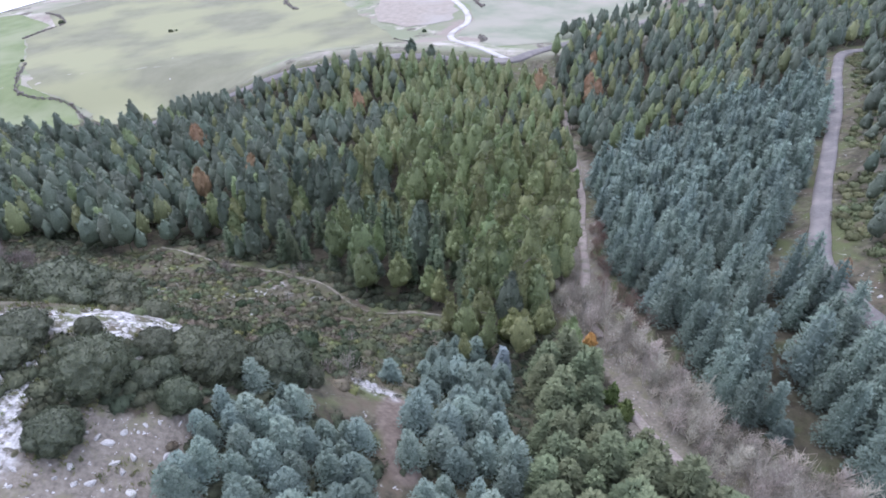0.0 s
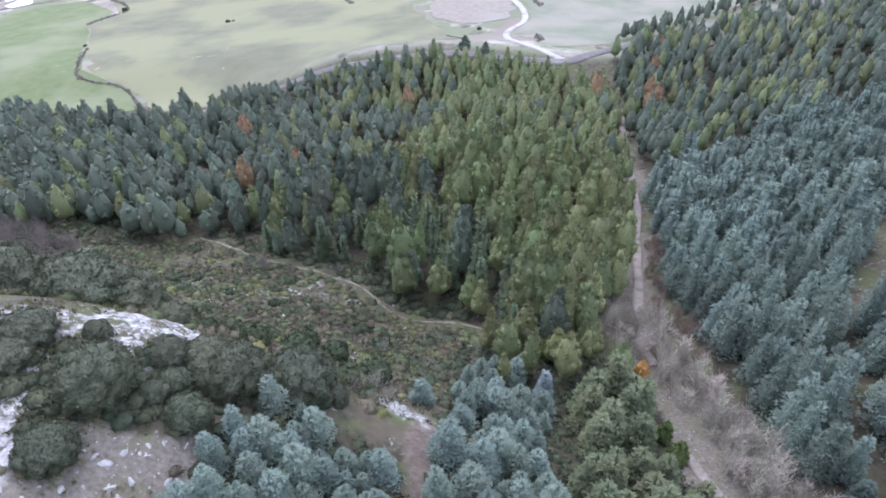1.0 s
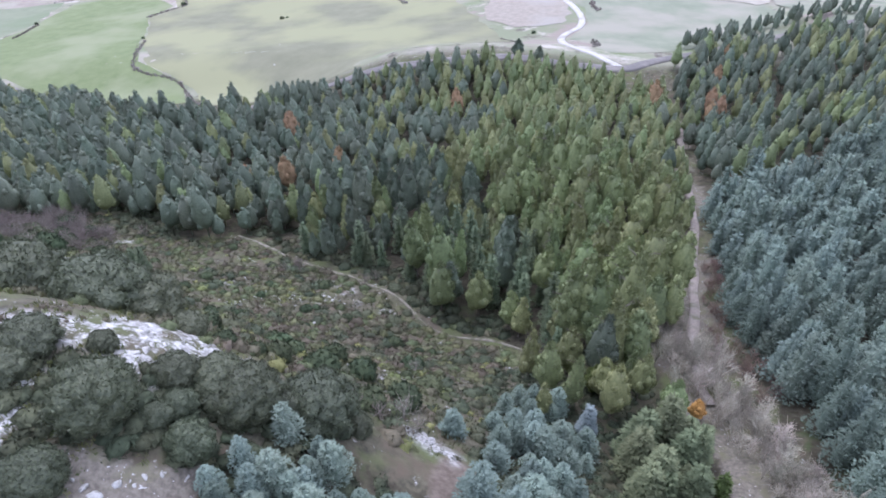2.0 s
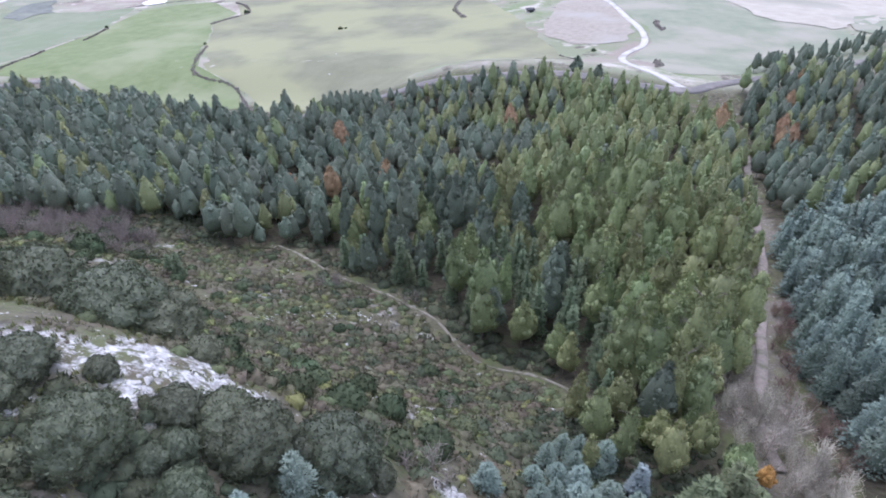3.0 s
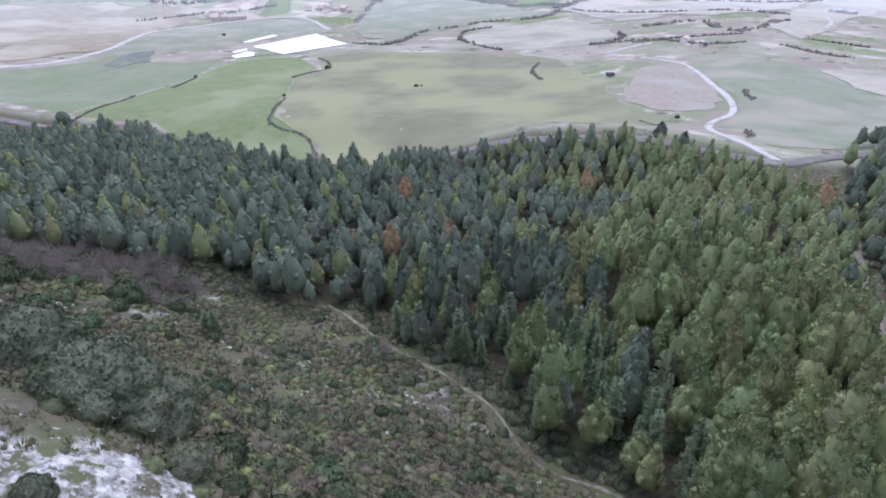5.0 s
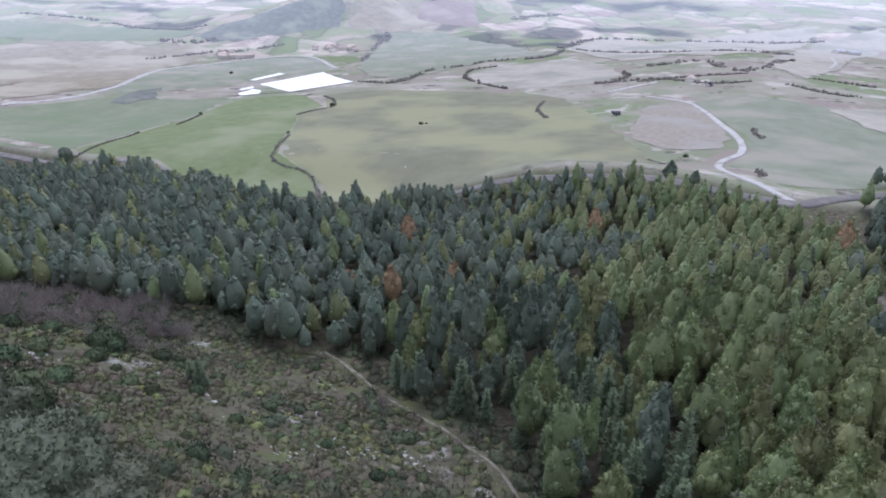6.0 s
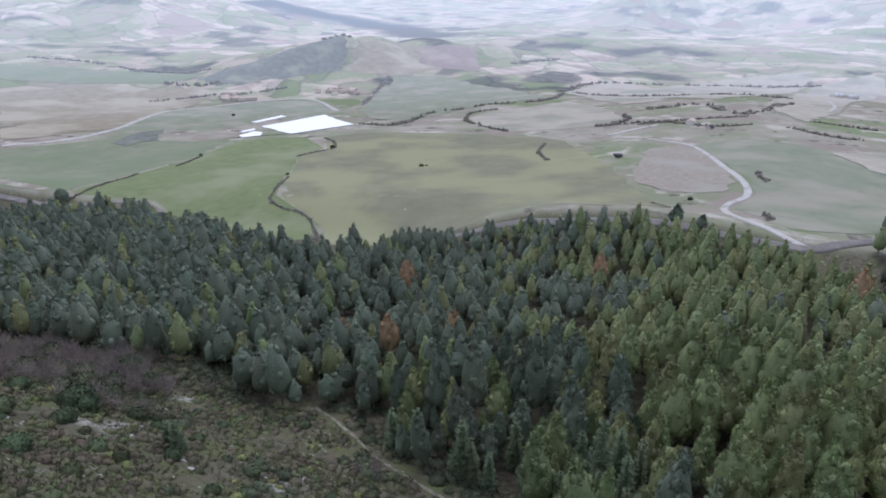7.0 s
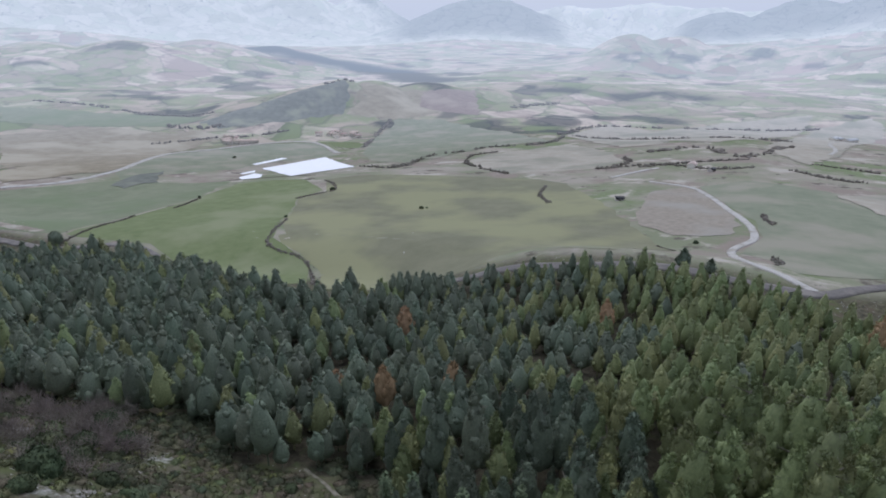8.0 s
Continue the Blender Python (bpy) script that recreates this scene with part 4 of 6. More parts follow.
def dome_crown(rng, radius, height, lumps, tufts, leaf=0.28, bump=0.2):
    """A dense rounded bush or evergreen oak: a dome of knobbly leaf clusters."""
    s = Shape()
    shaggy(s, rng, (radius, radius * rng.uniform(0.88, 1.05), height * 0.6), (0, 0, height * 0.4), lumps, bump, 0.55 * lumps + 4, 4 if lumps > 40 else 3, tufts, leaf, leaf * 0.42, low=-0.6, rise=0.5, out=0.7, loose=0.4)
    for _ in range(5):
        a, r = rng.uniform(0, 6.28), radius * rng.uniform(0.35, 0.7)
        c = np.array([math.cos(a) * r, math.sin(a) * r, height * rng.uniform(0.45, 0.7)])
        shaggy(s, rng, np.array([1, 1, 0.8]) * radius * rng.uniform(0.28, 0.45), c, max(8, lumps // 6), bump, 9, 2, tufts // 8, leaf, leaf * 0.42, low=-0.5, rise=0.5, out=0.7, loose=0.4)
    return s.arrays()


def bare_tree(rng, h, spread, arms, twigs, thick=0.09):
    """A leafless tree: stem, boughs and many thin twigs."""
    s = Shape()
    top = np.array([rng.uniform(-0.3, 0.3), rng.uniform(-0.3, 0.3), h])
    limb(s, (0, 0, -0.4), top * 0.5, thick, thick * 0.6, 5)
    limb(s, top * 0.5, top, thick * 0.6, 0.02, 4)
    for k in range(arms):
        f = 0.15 + 0.75 * k / arms
        a = k * 2.4 + rng.uniform(-0.4, 0.4)
        p = top * f
        q = p + np.array([math.cos(a) * spread, math.sin(a) * spread, h * rng.uniform(0.28, 0.5)]) * (1.15 - 0.8 * f)
        limb(s, p, q, thick * 0.45, 0.02, 3)
        for _ in range(twigs):
            e = rng.uniform(0.25, 1.0)
            b = p + (q - p) * e
            w = rng.normal(size=3) * 0.55 + (0, 0, 0.75)
            limb(s, b, b + w * rng.uniform(0.5, 1.2), 0.03, 0.010, 3)
    return s.arrays()


def part(name, arrays, mat, parent, label="", smooth=False):
    ob = new(name, make_mesh(name, *arrays, mat, smooth))
    ob.parent = parent
    if label:
        ob["label"] = label
    return ob


def thing(name, label, category, group=""):
    return tagged(new(name), label, category, group)


class Grove:
    """Trees of one kind: a few grown once, then copied from place to place."""

    def __init__(self, grown):
        self.grown, self.used = grown, set()

    def plant(self, x, y, scale, turn, pick, sink=0.25, stretch=1.0, lean=(0, 0)):
        ob = self.grown[pick % len(self.grown)]
        z = float(ground(x, y)[0]) - sink
        m = pose(x, y, z, lean[0], lean[1], turn) @ Matrix.Diagonal((scale, scale, scale * stretch, 1))
        if ob.name in self.used:
            return copy_thing(ob, m)
        self.used.add(ob.name)
        ob.matrix_basis = m
        return ob


def grow_pine(seed, mat, label, h=9.5, spread=2.9, tufts=1400, group="pines of the wood", point=0.5, leaf=0.40, low=0.2):
    rng = np.random.default_rng(seed)
    ob = thing("pine_tree", label, "tree", group)
    part("trunk", pine_trunk(rng, h, spread), M["bark"], ob)
    part("crown", pine_crown(rng, h, spread, tufts, 2, low, point, leaf=leaf, wide=leaf * 0.28), mat, ob, smooth=True)
    return ob


def grow_cedar(seed, label, h=9.0, spread=3.0, tiers=13, arms=9, stations=5, group="blue cedars", mat="cedar", spray=0.40, blunt=0.72):
    rng = np.random.default_rng(seed)
    ob = thing("cedar_tree", label, "tree", group)
    s = Shape()
    limb(s, (0, 0, -0.6), (0, 0, h * 0.9), 0.2, 0.04, 6)
    part("trunk", s.arrays(), M["bark"], ob)
    part("crown", cedar_crown(rng, h, spread, tiers, arms, stations, spray, blunt), M[mat], ob)
    return ob


def grow_dome(seed, name, mat, label, category, radius, height, lumps, tufts, group, leaf=0.28, bump=0.2):
    rng = np.random.default_rng(seed)
    ob = thing(name, label, category, group)
    s = Shape()
    for k in range(3):
        limb(s, (0.1 * k, 0, -0.4), (rng.uniform(-0.4, 0.4) * radius, rng.uniform(-0.4, 0.4) * radius, height * 0.5), 0.12, 0.05, 5)
    part("trunk", s.arrays(), M["bark"], ob)
    part("crown", dome_crown(rng, radius, height, lumps, tufts, leaf, bump), mat, ob)
    return ob


def grow_bare(seed, label, mat, h=6.0, spread=1.9, arms=13, twigs=13, group="bare trees along the track"):
    rng = np.random.default_rng(seed)
    ob = thing("bare_tree", label, "tree", group)
    part("stem", bare_tree(rng, h, spread, arms, twigs, 0.14), mat, ob)
    return ob


def scatter(poly, spacing, seed, keep=None, jitter=0.42):
    """Places in an outline on a loose staggered grid."""
    rng = np.random.default_rng(seed)
    px, py = [p[0] for p in poly], [p[1] for p in poly]
    gx, gy = np.meshgrid(np.arange(min(px), max(px), spacing), np.arange(min(py), max(py), spacing * 0.87))
    gx[1::2] += spacing / 2
    x = gx.ravel() + rng.uniform(-jitter, jitter, gx.size) * spacing
    y = gy.ravel() + rng.uniform(-jitter, jitter, gx.size) * spacing
    ok = inside(poly, x, y)
    if keep is not None:
        ok &= keep(x, y)
    return x[ok], y[ok], rng


def wood_of(name, shapes, x, y, scales, rng, mat, label, tints, sink=0.3):
    """Far trees as one mesh."""
    V, T, C, n = [], [], [], 0
    scales = np.asarray(scales)
    z = ground(x, y) - sink
    for k in range(len(x)):
        v, t = shapes[int(rng.integers(len(shapes)))]
        a = rng.uniform(0, 6.283)
        c, s = math.cos(a) * scales[k], math.sin(a) * scales[k]
        tall = scales[k] * rng.uniform(0.9, 1.18)
        V.append(np.column_stack([v[:, 0] * c - v[:, 1] * s + x[k], v[:, 0] * s + v[:, 1] * c + y[k], v[:, 2] * tall + z[k]]))
        T.append(t + n)
        C.append(np.full(len(v), tints[k]))
        n += len(v)
    me = make_mesh(name, np.concatenate(V), np.concatenate(T), mat, True, {"tint": np.concatenate(C)})
    return tagged(new(name, me), label, "woodland", kind="stuff")


def joined(*pieces):
    s = Shape()
    for v, t in pieces:
        s.add(v, t)
    return s.arrays()


# ---- the pine wood ----
PINE_LABEL = "olive-green pine with a lumpy egg-shaped crown"
DARK_LABEL = "dark bluish-green pine with a dense crown"
pines = Grove([grow_pine(100 + k, M["pine"], PINE_LABEL, h=9.0 + 0.4 * k, spread=2.5 + 0.22 * (k % 3), point=0.2 + 0.11 * (k % 4), low=0.18 + 0.06 * (k % 3)) for k in range(7)])
dark_pines = Grove([grow_pine(120 + k, M["pine_dark"], DARK_LABEL, h=9.2 + 0.5 * k, spread=2.4 + 0.22 * (k % 3), point=0.2 + 0.1 * (k % 3), low=0.2) for k in range(5)])
firs = Grove([grow_cedar(140 + k, "dark green conical fir at the edge of the wood", h=8.5 + 0.6 * k, spread=2.1, tiers=14, arms=8, stations=4, group="conifers at the wood edge", mat="fir") for k in range(4)])
off_road = lambda x, y: (nearness(TRAIL, x, y) > 4.4 - 3.2 * step(128, 150, y)) & (nearness(RIM_ROAD, x, y) > 5.0) & (nearness(WEST_ROAD, x, y) > 5.0) & (nearness(FOREST_ROAD, x, y) > 3.8)
CLEARINGS = [(-97, 163, 6), (-60, 152, 5), (-30, 190, 6), (-84, 200, 7), (8, 196, 6), (-5, 142, 4), (-140, 190, 6), (20, 240, 6), (-48, 236, 6), (-110, 232, 6), (10, 120, 3.5), (-200, 200, 7)]


def in_wood(x, y):
    ok = off_road(x, y) & (wave(x, y, 11, 62) + 0.5 * wave(x, y, 5, 63) > -0.82)
    for cx, cy, r in CLEARINGS:
        ok &= np.hypot(x - cx, y - cy) > r * (0.8 + 0.4 * wave(x, y, 4, 64))
    return ok


x, y, rng = scatter(PINE_WOOD, 4.5, 11, lambda x, y: in_wood(x, y) & (x > -365), 0.5)
size = (0.56 + 0.56 * rng.uniform(0, 1, len(x)) ** 0.9) * (1 + 0.16 * wave(x, y, 26, 61)) * (1 + 0.26 * step(90, 190, -x))
size *= 1 + 0.04 * step(255, 270, y) * step(-120, -90, x)
bluish = step(-75, -15, -x + 25 * wave(x, y, 30, 65) - 75) * 0.76 + 0.05
dark_one = rng.uniform(0, 1, len(x)) < bluish
rank = np.hypot(x + 10, y - 100)
near_pines = np.argsort(rank)[:285]
is_near = np.zeros(len(x), bool)
is_near[near_pines] = True
for k in near_pines:
    fringe = y[k] < 136 and -60 < x[k] < 6
    kind = firs if fringe and rng.uniform() < 0.4 else dark_pines if dark_one[k] else pines
    kind.plant(x[k], y[k], 1.1 * size[k], rng.uniform(0, 360), int(rng.integers(35)), stretch=rng.uniform(0.98, 1.22), lean=rng.uniform(-3, 3, 2))
far_shapes, round_shapes = [], []
for k in range(16):
    r = np.random.default_rng(200 + k)
    s = Shape()
    limb(s, (0, 0, -0.5), (0, 0, 6), 0.17, 0.08, 4)
    if k % 2:
        crown = pine_crown(r, 8.4 + 0.2 * k, 2.6 + 0.25 * (k % 3), 150, 1, 0.2, 0.02 + 0.06 * (k % 4), 8, leaf=0.55, wide=0.17)
        round_shapes.append(joined(s.arrays(), crown))
    else:
        crown = pine_crown(r, 9.0 + 0.2 * k, 2.4 + 0.2 * (k % 3), 150, 1, 0.2, 0.10 + 0.06 * (k % 5), 8, leaf=0.55, wide=0.17)
        far_shapes.append(joined(s.arrays(), crown))
for tone, mat, words in ((False, "pine_wood", "dense olive-green pine wood on the lower slope"), (True, "dark_wood", "dense dark bluish pine wood on the lower slope")):
    far = ~is_near & (dark_one == tone)
    wood_of("pine_wood", round_shapes if tone else far_shapes, x[far], y[far], size[far] * (1.08 if tone else 1.0), rng, M[mat], words, rng.uniform(0, 1, far.sum()))
x, y, rng = scatter(EAST_PINES, 4.9, 12, in_wood, 0.5)
tone = rng.uniform(0, 1, len(x)) < 0.78
for which, mat, words in ((~tone, "pine_wood", "mixed pine wood east of the earth track"), (tone, "dark_wood", "dark conifers east of the earth track")):
    wood_of("pine_wood", far_shapes, x[which], y[which], rng.uniform(0.68, 1.1, which.sum()) * (1 + 0.15 * step(278, 292, y[which]) * (x[which] < 85)), rng, M[mat], words, rng.uniform(0, 1, which.sum()))
x, y, rng = scatter(ROAD_PINES, 5.0, 36, off_road, 0.5)
wood_of("pine_wood", far_shapes, x, y, rng.uniform(0.45, 0.85, len(x)), rng, M["dark_wood"], "row of dark pines beyond the country road", rng.uniform(0, 1, len(x)))
x, y, rng = scatter(EAST_BANK, 5.8, 14, lambda x, y: off_road(x, y) & (x < 190), 0.5)
wood_of("scattered_pines", round_shapes, x, y, rng.uniform(0.5, 1.0, len(x)), rng, M["dark_wood"], "scattered dark pines above the forest road", rng.uniform(0, 1, len(x)))

# ---- cedars ----
CEDAR_LABEL = "blue-green cedar with flat feathery boughs in tiers"
cedars = Grove([grow_cedar(300 + k, CEDAR_LABEL, h=8.6 + 0.7 * k, spread=2.9 + 0.2 * (k % 3)) for k in range(6)])
CEDAR_EAST = [(50.5, 38), (49.5, 47), (50, 53), (53, 65.5), (59, 86), (63, 84), (62, 68), (65, 58), (76, 38)]
x, y, rng = scatter(CEDAR_EAST, 3.4, 17, off_road, 0.5)
for k in range(len(x)):
    cedars.plant(x[k], y[k], rng.uniform(0.75, 1.1), rng.uniform(0, 360), int(rng.integers(6)), stretch=rng.uniform(0.95, 1.2), lean=rng.uniform(-2, 2, 2))
x, y, rng = scatter(CEDAR_WOOD, 4.1, 13, lambda x, y: off_road(x, y) & (wave(x, y, 12, 67) > -0.75), 0.5)
order = np.argsort(np.hypot(x, y))
for k in order[:80]:
    cedars.plant(x[k], y[k], rng.uniform(0.7, 1.15), rng.uniform(0, 360), int(rng.integers(6)), stretch=rng.uniform(0.95, 1.2), lean=rng.uniform(-2, 2, 2))
cedar_shapes = [cedar_crown(np.random.default_rng(350 + k), 8.6 + 0.7 * k, 2.9 + 0.2 * (k % 3), 11, 8, 3, 0.62) for k in range(5)]
k = order[80:]
wood_of("cedar_wood", cedar_shapes, x[k], y[k], rng.uniform(0.7, 1.15, len(k)), rng, M["cedar_wood"], "dense blue-green cedar plantation on the east slope", rng.uniform(0, 1, len(k)))

# ---- cedars, pines and bare trees near the hilltop ----
rng = np.random.default_rng(500)
full_cedars = Grove([grow_cedar(380 + k, "bushy blue-green cedar on the upper slope", h=7.4 + 0.6 * k, spread=3.6, tiers=14, arms=10, stations=5, spray=0.40, blunt=0.6, group="cedars on the upper slope") for k in range(4)])
x, y, r2 = scatter([(-23.5, 30.5), (-24, 40), (-21, 46), (-17, 47), (-10, 45), (-7, 40), (-6.5, 31)], 2.5, 31, None, 0.4)
for k in range(len(x)):
    full_cedars.plant(x[k], y[k], r2.uniform(0.58, 0.88), r2.uniform(0, 360), int(r2.integers(4)), stretch=r2.uniform(0.9, 1.1), lean=r2.uniform(-4, 4, 2))
x, y, r2 = scatter([(-4, 33), (-3.5, 62), (-3, 74), (4, 76), (9, 66), (8.5, 52), (9.5, 44), (6, 33)], 3.3, 18, None, 0.4)
for k in range(len(x)):
    full_cedars.plant(x[k], y[k], r2.uniform(0.68, 1.02), r2.uniform(0, 360), int(r2.integers(4)), stretch=r2.uniform(0.9, 1.15), lean=r2.uniform(-4, 4, 2))
blue = grow_cedar(390, "small powdery-blue cedar among dark shrubs", h=6.5, spread=1.5, tiers=13, group="", mat="cedar_pale")
Grove([blue]).plant(9.5, 69.7, 1.0, 40, 0)
young = grow_cedar(391, "young blue-green cedar beside bare brushwood", h=4.2, spread=1.5, tiers=9, group="")
Grove([young]).plant(45.5, 51.9, 1.0, 10, 0)
small = grow_cedar(392, "small blue-green cedar below the limestone ledge", h=4.5, spread=1.7, tiers=9, group="")
Grove([small]).plant(-7.4, 58.8, 1.0, 100, 0)
bushy = Grove([grow_cedar(400 + k, "bushy grey-green conifer below the cedars", h=8.6 + 0.4 * k, spread=2.7, tiers=17, arms=10, stations=5, blunt=0.6, group="bushy conifers by the track", mat="bushy") for k in range(4)])
for outline, seed in (([(9, 33), (11, 44), (10, 50), (15, 52.5), (22, 51), (26, 47), (29.5, 42), (33, 36), (20, 31)], 19), ([(14, 56), (15, 66), (19, 72), (24, 71), (24, 64), (21, 55)], 20)):
    x, y, r2 = scatter(outline, 3.1, seed, None, 0.4)
    for k in range(len(x)):
        bushy.plant(x[k], y[k], r2.uniform(0.85, 1.2), r2.uniform(0, 360), int(r2.integers(4)), stretch=r2.uniform(0.85, 1.1))
Grove([grow_pine(410, M["pine_bright"], "bright yellow-green young pine beside the track", h=3.6, spread=1.6, tufts=500, leaf=0.5, low=0.05, point=0.4, group="")]).plant(26, 57.6, 1.0, 0, 0)
Grove([grow_pine(411, M["pine_bright"], "fresh green young pine beside the track", h=4.2, spread=1.5, tufts=500, leaf=0.5, low=0.05, point=0.5, group="")]).plant(25, 61.6, 1.0, 70, 0)
broad = Grove([grow_pine(412 + k, M["pine_bright"], "broad yellow-green pine at the wood edge", h=9.0, spread=2.8, tufts=3200, leaf=0.36, point=0.3, group="broad pines at the wood edge") for k in range(2)])
for cx, cy, s in [(17.5, 87.5, 0.9), (11, 80.5, 0.7)]:
    broad.plant(cx, cy, s, rng.uniform(0, 360), int(rng.integers(2)))

for cx, cy, s in [(4, 78.3, 0.85), (7.4, 75.1, 0.8), (12.1, 78.8, 0.95), (7, 84.5, 0.85), (3.4, 71.5, 0.75), (13.1, 74.2, 0.85), (16.3, 82, 0.85), (1.1, 83.3, 0.8), (17.5, 69, 0.7), (21.4, 74.7, 0.75), (17.2, 78.4, 0.8)]:
    pines.plant(cx, cy, 0.9 * s, rng.uniform(0, 360), int(rng.integers(7)), stretch=rng.uniform(0.95, 1.1))

bare = Grove([grow_bare(420 + k, "leafless pale grey-pink tree beside the track", M["twig"], h=4.6 + 0.5 * k, spread=1.15 + 0.12 * k) for k in range(5)])
for cx, cy in [(19.6, 120.7), (26.1, 112.2), (25.2, 100.7), (21.4, 88.8), (23, 82.9), (28, 82.6), (29.5, 76.6), (32.9, 82.1), (33.9, 75.7), (33.1, 67.3), (34.6, 64.1),
               (33.7, 59), (36, 58.7), (35.8, 54), (37.4, 50.6), (39.3, 48.4), (43.2, 45.2), (37.6, 43.5)]:
    bare.plant(cx, cy, rng.uniform(0.85, 1.2), rng.uniform(0, 360), int(rng.integers(5)), stretch=rng.uniform(0.85, 1.1))
x, y, r2 = scatter(BRUSH, 2.45, 34, lambda x, y: y < 96, 0.5)
for k in range(len(x)):
    bare.plant(x[k], y[k], r2.uniform(0.65, 1.05), r2.uniform(0, 360), int(r2.integers(5)), stretch=r2.uniform(0.85, 1.1))

M["twig_brown"] = material("rusty_bare_twigs", (0.17, 0.125, 0.10), (0.30, 0.225, 0.18), 0.5, vary=0.25)
brown_bare = Grove([grow_bare(470 + k, "low rusty-brown leafless shrub beside the track", M["twig_brown"], h=2.6, spread=1.6, arms=11, twigs=12, group="brown shrubs by the track") for k in range(3)])
x, y, r2 = scatter([(34.5, 128), (31.5, 104), (32.5, 88), (36, 78), (39.5, 84), (37.5, 104), (38.5, 128)], 2.6, 37, lambda x, y: nearness(TRAIL, x, y) > 1.3, 0.5)
for k in range(len(x)):
    brown_bare.plant(x[k], y[k], r2.uniform(0.7, 1.2), r2.uniform(0, 360), int(r2.integers(3)))

# ---- evergreen oaks round the rocky top ----
oaks = Grove([grow_dome(430 + k, "holm_oak", M["oak"], "dense dark grey-green holm oak on the rocky top", "tree", 3.0, 4.4, 80, 4200, "holm oaks", leaf=0.2, bump=0.26) for k in range(4)])
for cx, cy, s, st in [(-33.4, 40.8, 1.0, 1.0), (-24.4, 46.9, 1.02, 1.0), (-19.6, 50.2, 1.05, 0.85), (-26.2, 40.6, 0.62, 1.05), (-29.6, 41.8, 0.66, 0.75), (-34, 33.9, 0.74, 0.85),
                      (-36.6, 46.7, 0.6, 0.85), (-30.2, 46.4, 0.55, 0.85), (-41.2, 41.4, 0.78, 0.8), (-41.4, 44.6, 0.7, 0.75), (-28.6, 43.6, 0.7, 0.8), (-27.4, 47.4, 0.75, 0.8),
                      (-59.5, 61.4, 1.4, 0.95), (-54.1, 61, 1.2, 0.9), (-46.6, 58.6, 1.4, 0.85), (-42.6, 59.2, 1.2, 0.8), (-40.2, 58.2, 0.8, 0.8), (-49, 66, 0.95, 0.8), (-34.8, 55.4, 0.55, 0.8),
                      (-22.4, 48.2, 0.85, 0.9), (-16.2, 51.8, 0.7, 0.85), (-64, 56, 1.2, 0.9), (-47.5, 43, 0.8, 0.8)]:
    oaks.plant(cx, cy, s * 1.12, rng.uniform(0, 360), int(rng.integers(4)), stretch=st, sink=0.5)
bushes = Grove([grow_dome(440 + k, "bush", M["bush"], "rounded dark green bush on the scrub slope", "bush", 1.6, 2.0, 38, 450, "bushes on the slope", leaf=0.28, bump=0.22) for k in range(4)])
for cx, cy, s in [(-31.6, 56, 0.8), (-29.1, 57.5, 0.9), (-27.5, 58.8, 1.1), (-29.8, 66.4, 1.4), (-24.1, 62.5, 1.3), (-16.8, 78.2, 1.35), (-23.6, 92.5, 1.1), (-44.5, 112.9, 1.2), (-85.1, 84.8, 1.5),
                  (-20.5, 66, 1.2), (-26, 71, 1.1), (-33, 69, 1.0), (-14, 62, 1.1), (-17, 57.5, 1.0), (-38, 62, 1.2), (-36, 73, 0.8), (-12.4, 70, 0.9), (-75.1, 130.6, 1.0), (-88, 78, 1.4), (-92, 82, 1.3),
                  (-78, 76, 1.3), (-70, 72, 1.5), (-62, 70, 1.3), (-100, 92, 1.2), (-95, 98, 1.0), (-110, 90, 1.5), (-120, 95, 1.4), (-84, 94, 0.8), (-56, 80, 0.9), (-48, 84, 0.8)]:
    bushes.plant(cx, cy, s, rng.uniform(0, 360), int(rng.integers(4)), stretch=rng.uniform(0.8, 1.1), sink=0.35)
x, y, r2 = scatter([(-110, 92), (-60, 72), (-36, 60), (-18, 60), (-8, 66), (-8, 92), (-24, 106), (-50, 116), (-90, 122)], 8.5, 32, lambda x, y: nearness(HEATH_PATH, x, y) > 3, 0.6)
for k in range(len(x)):
    bushes.plant(x[k], y[k], r2.uniform(0.3, 0.75), r2.uniform(0, 360), int(r2.integers(4)), stretch=r2.uniform(0.8, 1.1), sink=0.25)
columns = Grove([grow_cedar(450 + k, "dark green columnar cypress on the scrub slope", h=6.5, spread=1.3, tiers=13, arms=8, stations=4, group="", mat="fir") for k in range(1)])
columns.plant(-79.8, 104.3, 1.0, 0, 0)
columns.plant(-82.6, 105.2, 0.8, 90, 0)
thin_bare = Grove([grow_bare(460 + k, "leafless grey-mauve shrub in a thicket", M["twig_grey"], h=3.2, spread=1.8, arms=11, twigs=8, group="bare shrubs in the thicket") for k in range(4)])
x, y, r2 = scatter([(-150, 103), (-118, 98), (-100, 102), (-88, 120), (-88, 131), (-112, 140), (-150, 138)], 2.5, 15, lambda x, y: wave(x, y, 9, 68) + 0.5 * wave(x, y, 4, 69) > -0.1, 0.6)
for k in range(0, len(x), 6):
    bushes.plant(x[k] + 3, y[k] - 2, r2.uniform(0.8, 1.5), r2.uniform(0, 360), int(r2.integers(4)), sink=0.35)
order = np.argsort(np.hypot(x + 80, y - 90))
for k in order[:70]:
    thin_bare.plant(x[k], y[k], r2.uniform(0.8, 1.35), r2.uniform(0, 360), int(r2.integers(4)))
k = order[70:]
M["twig_wood"] = material("thicket_twigs", (0.17, 0.145, 0.124), (0.28, 0.242, 0.21), 0.5, vary=0.3, tint="tint")
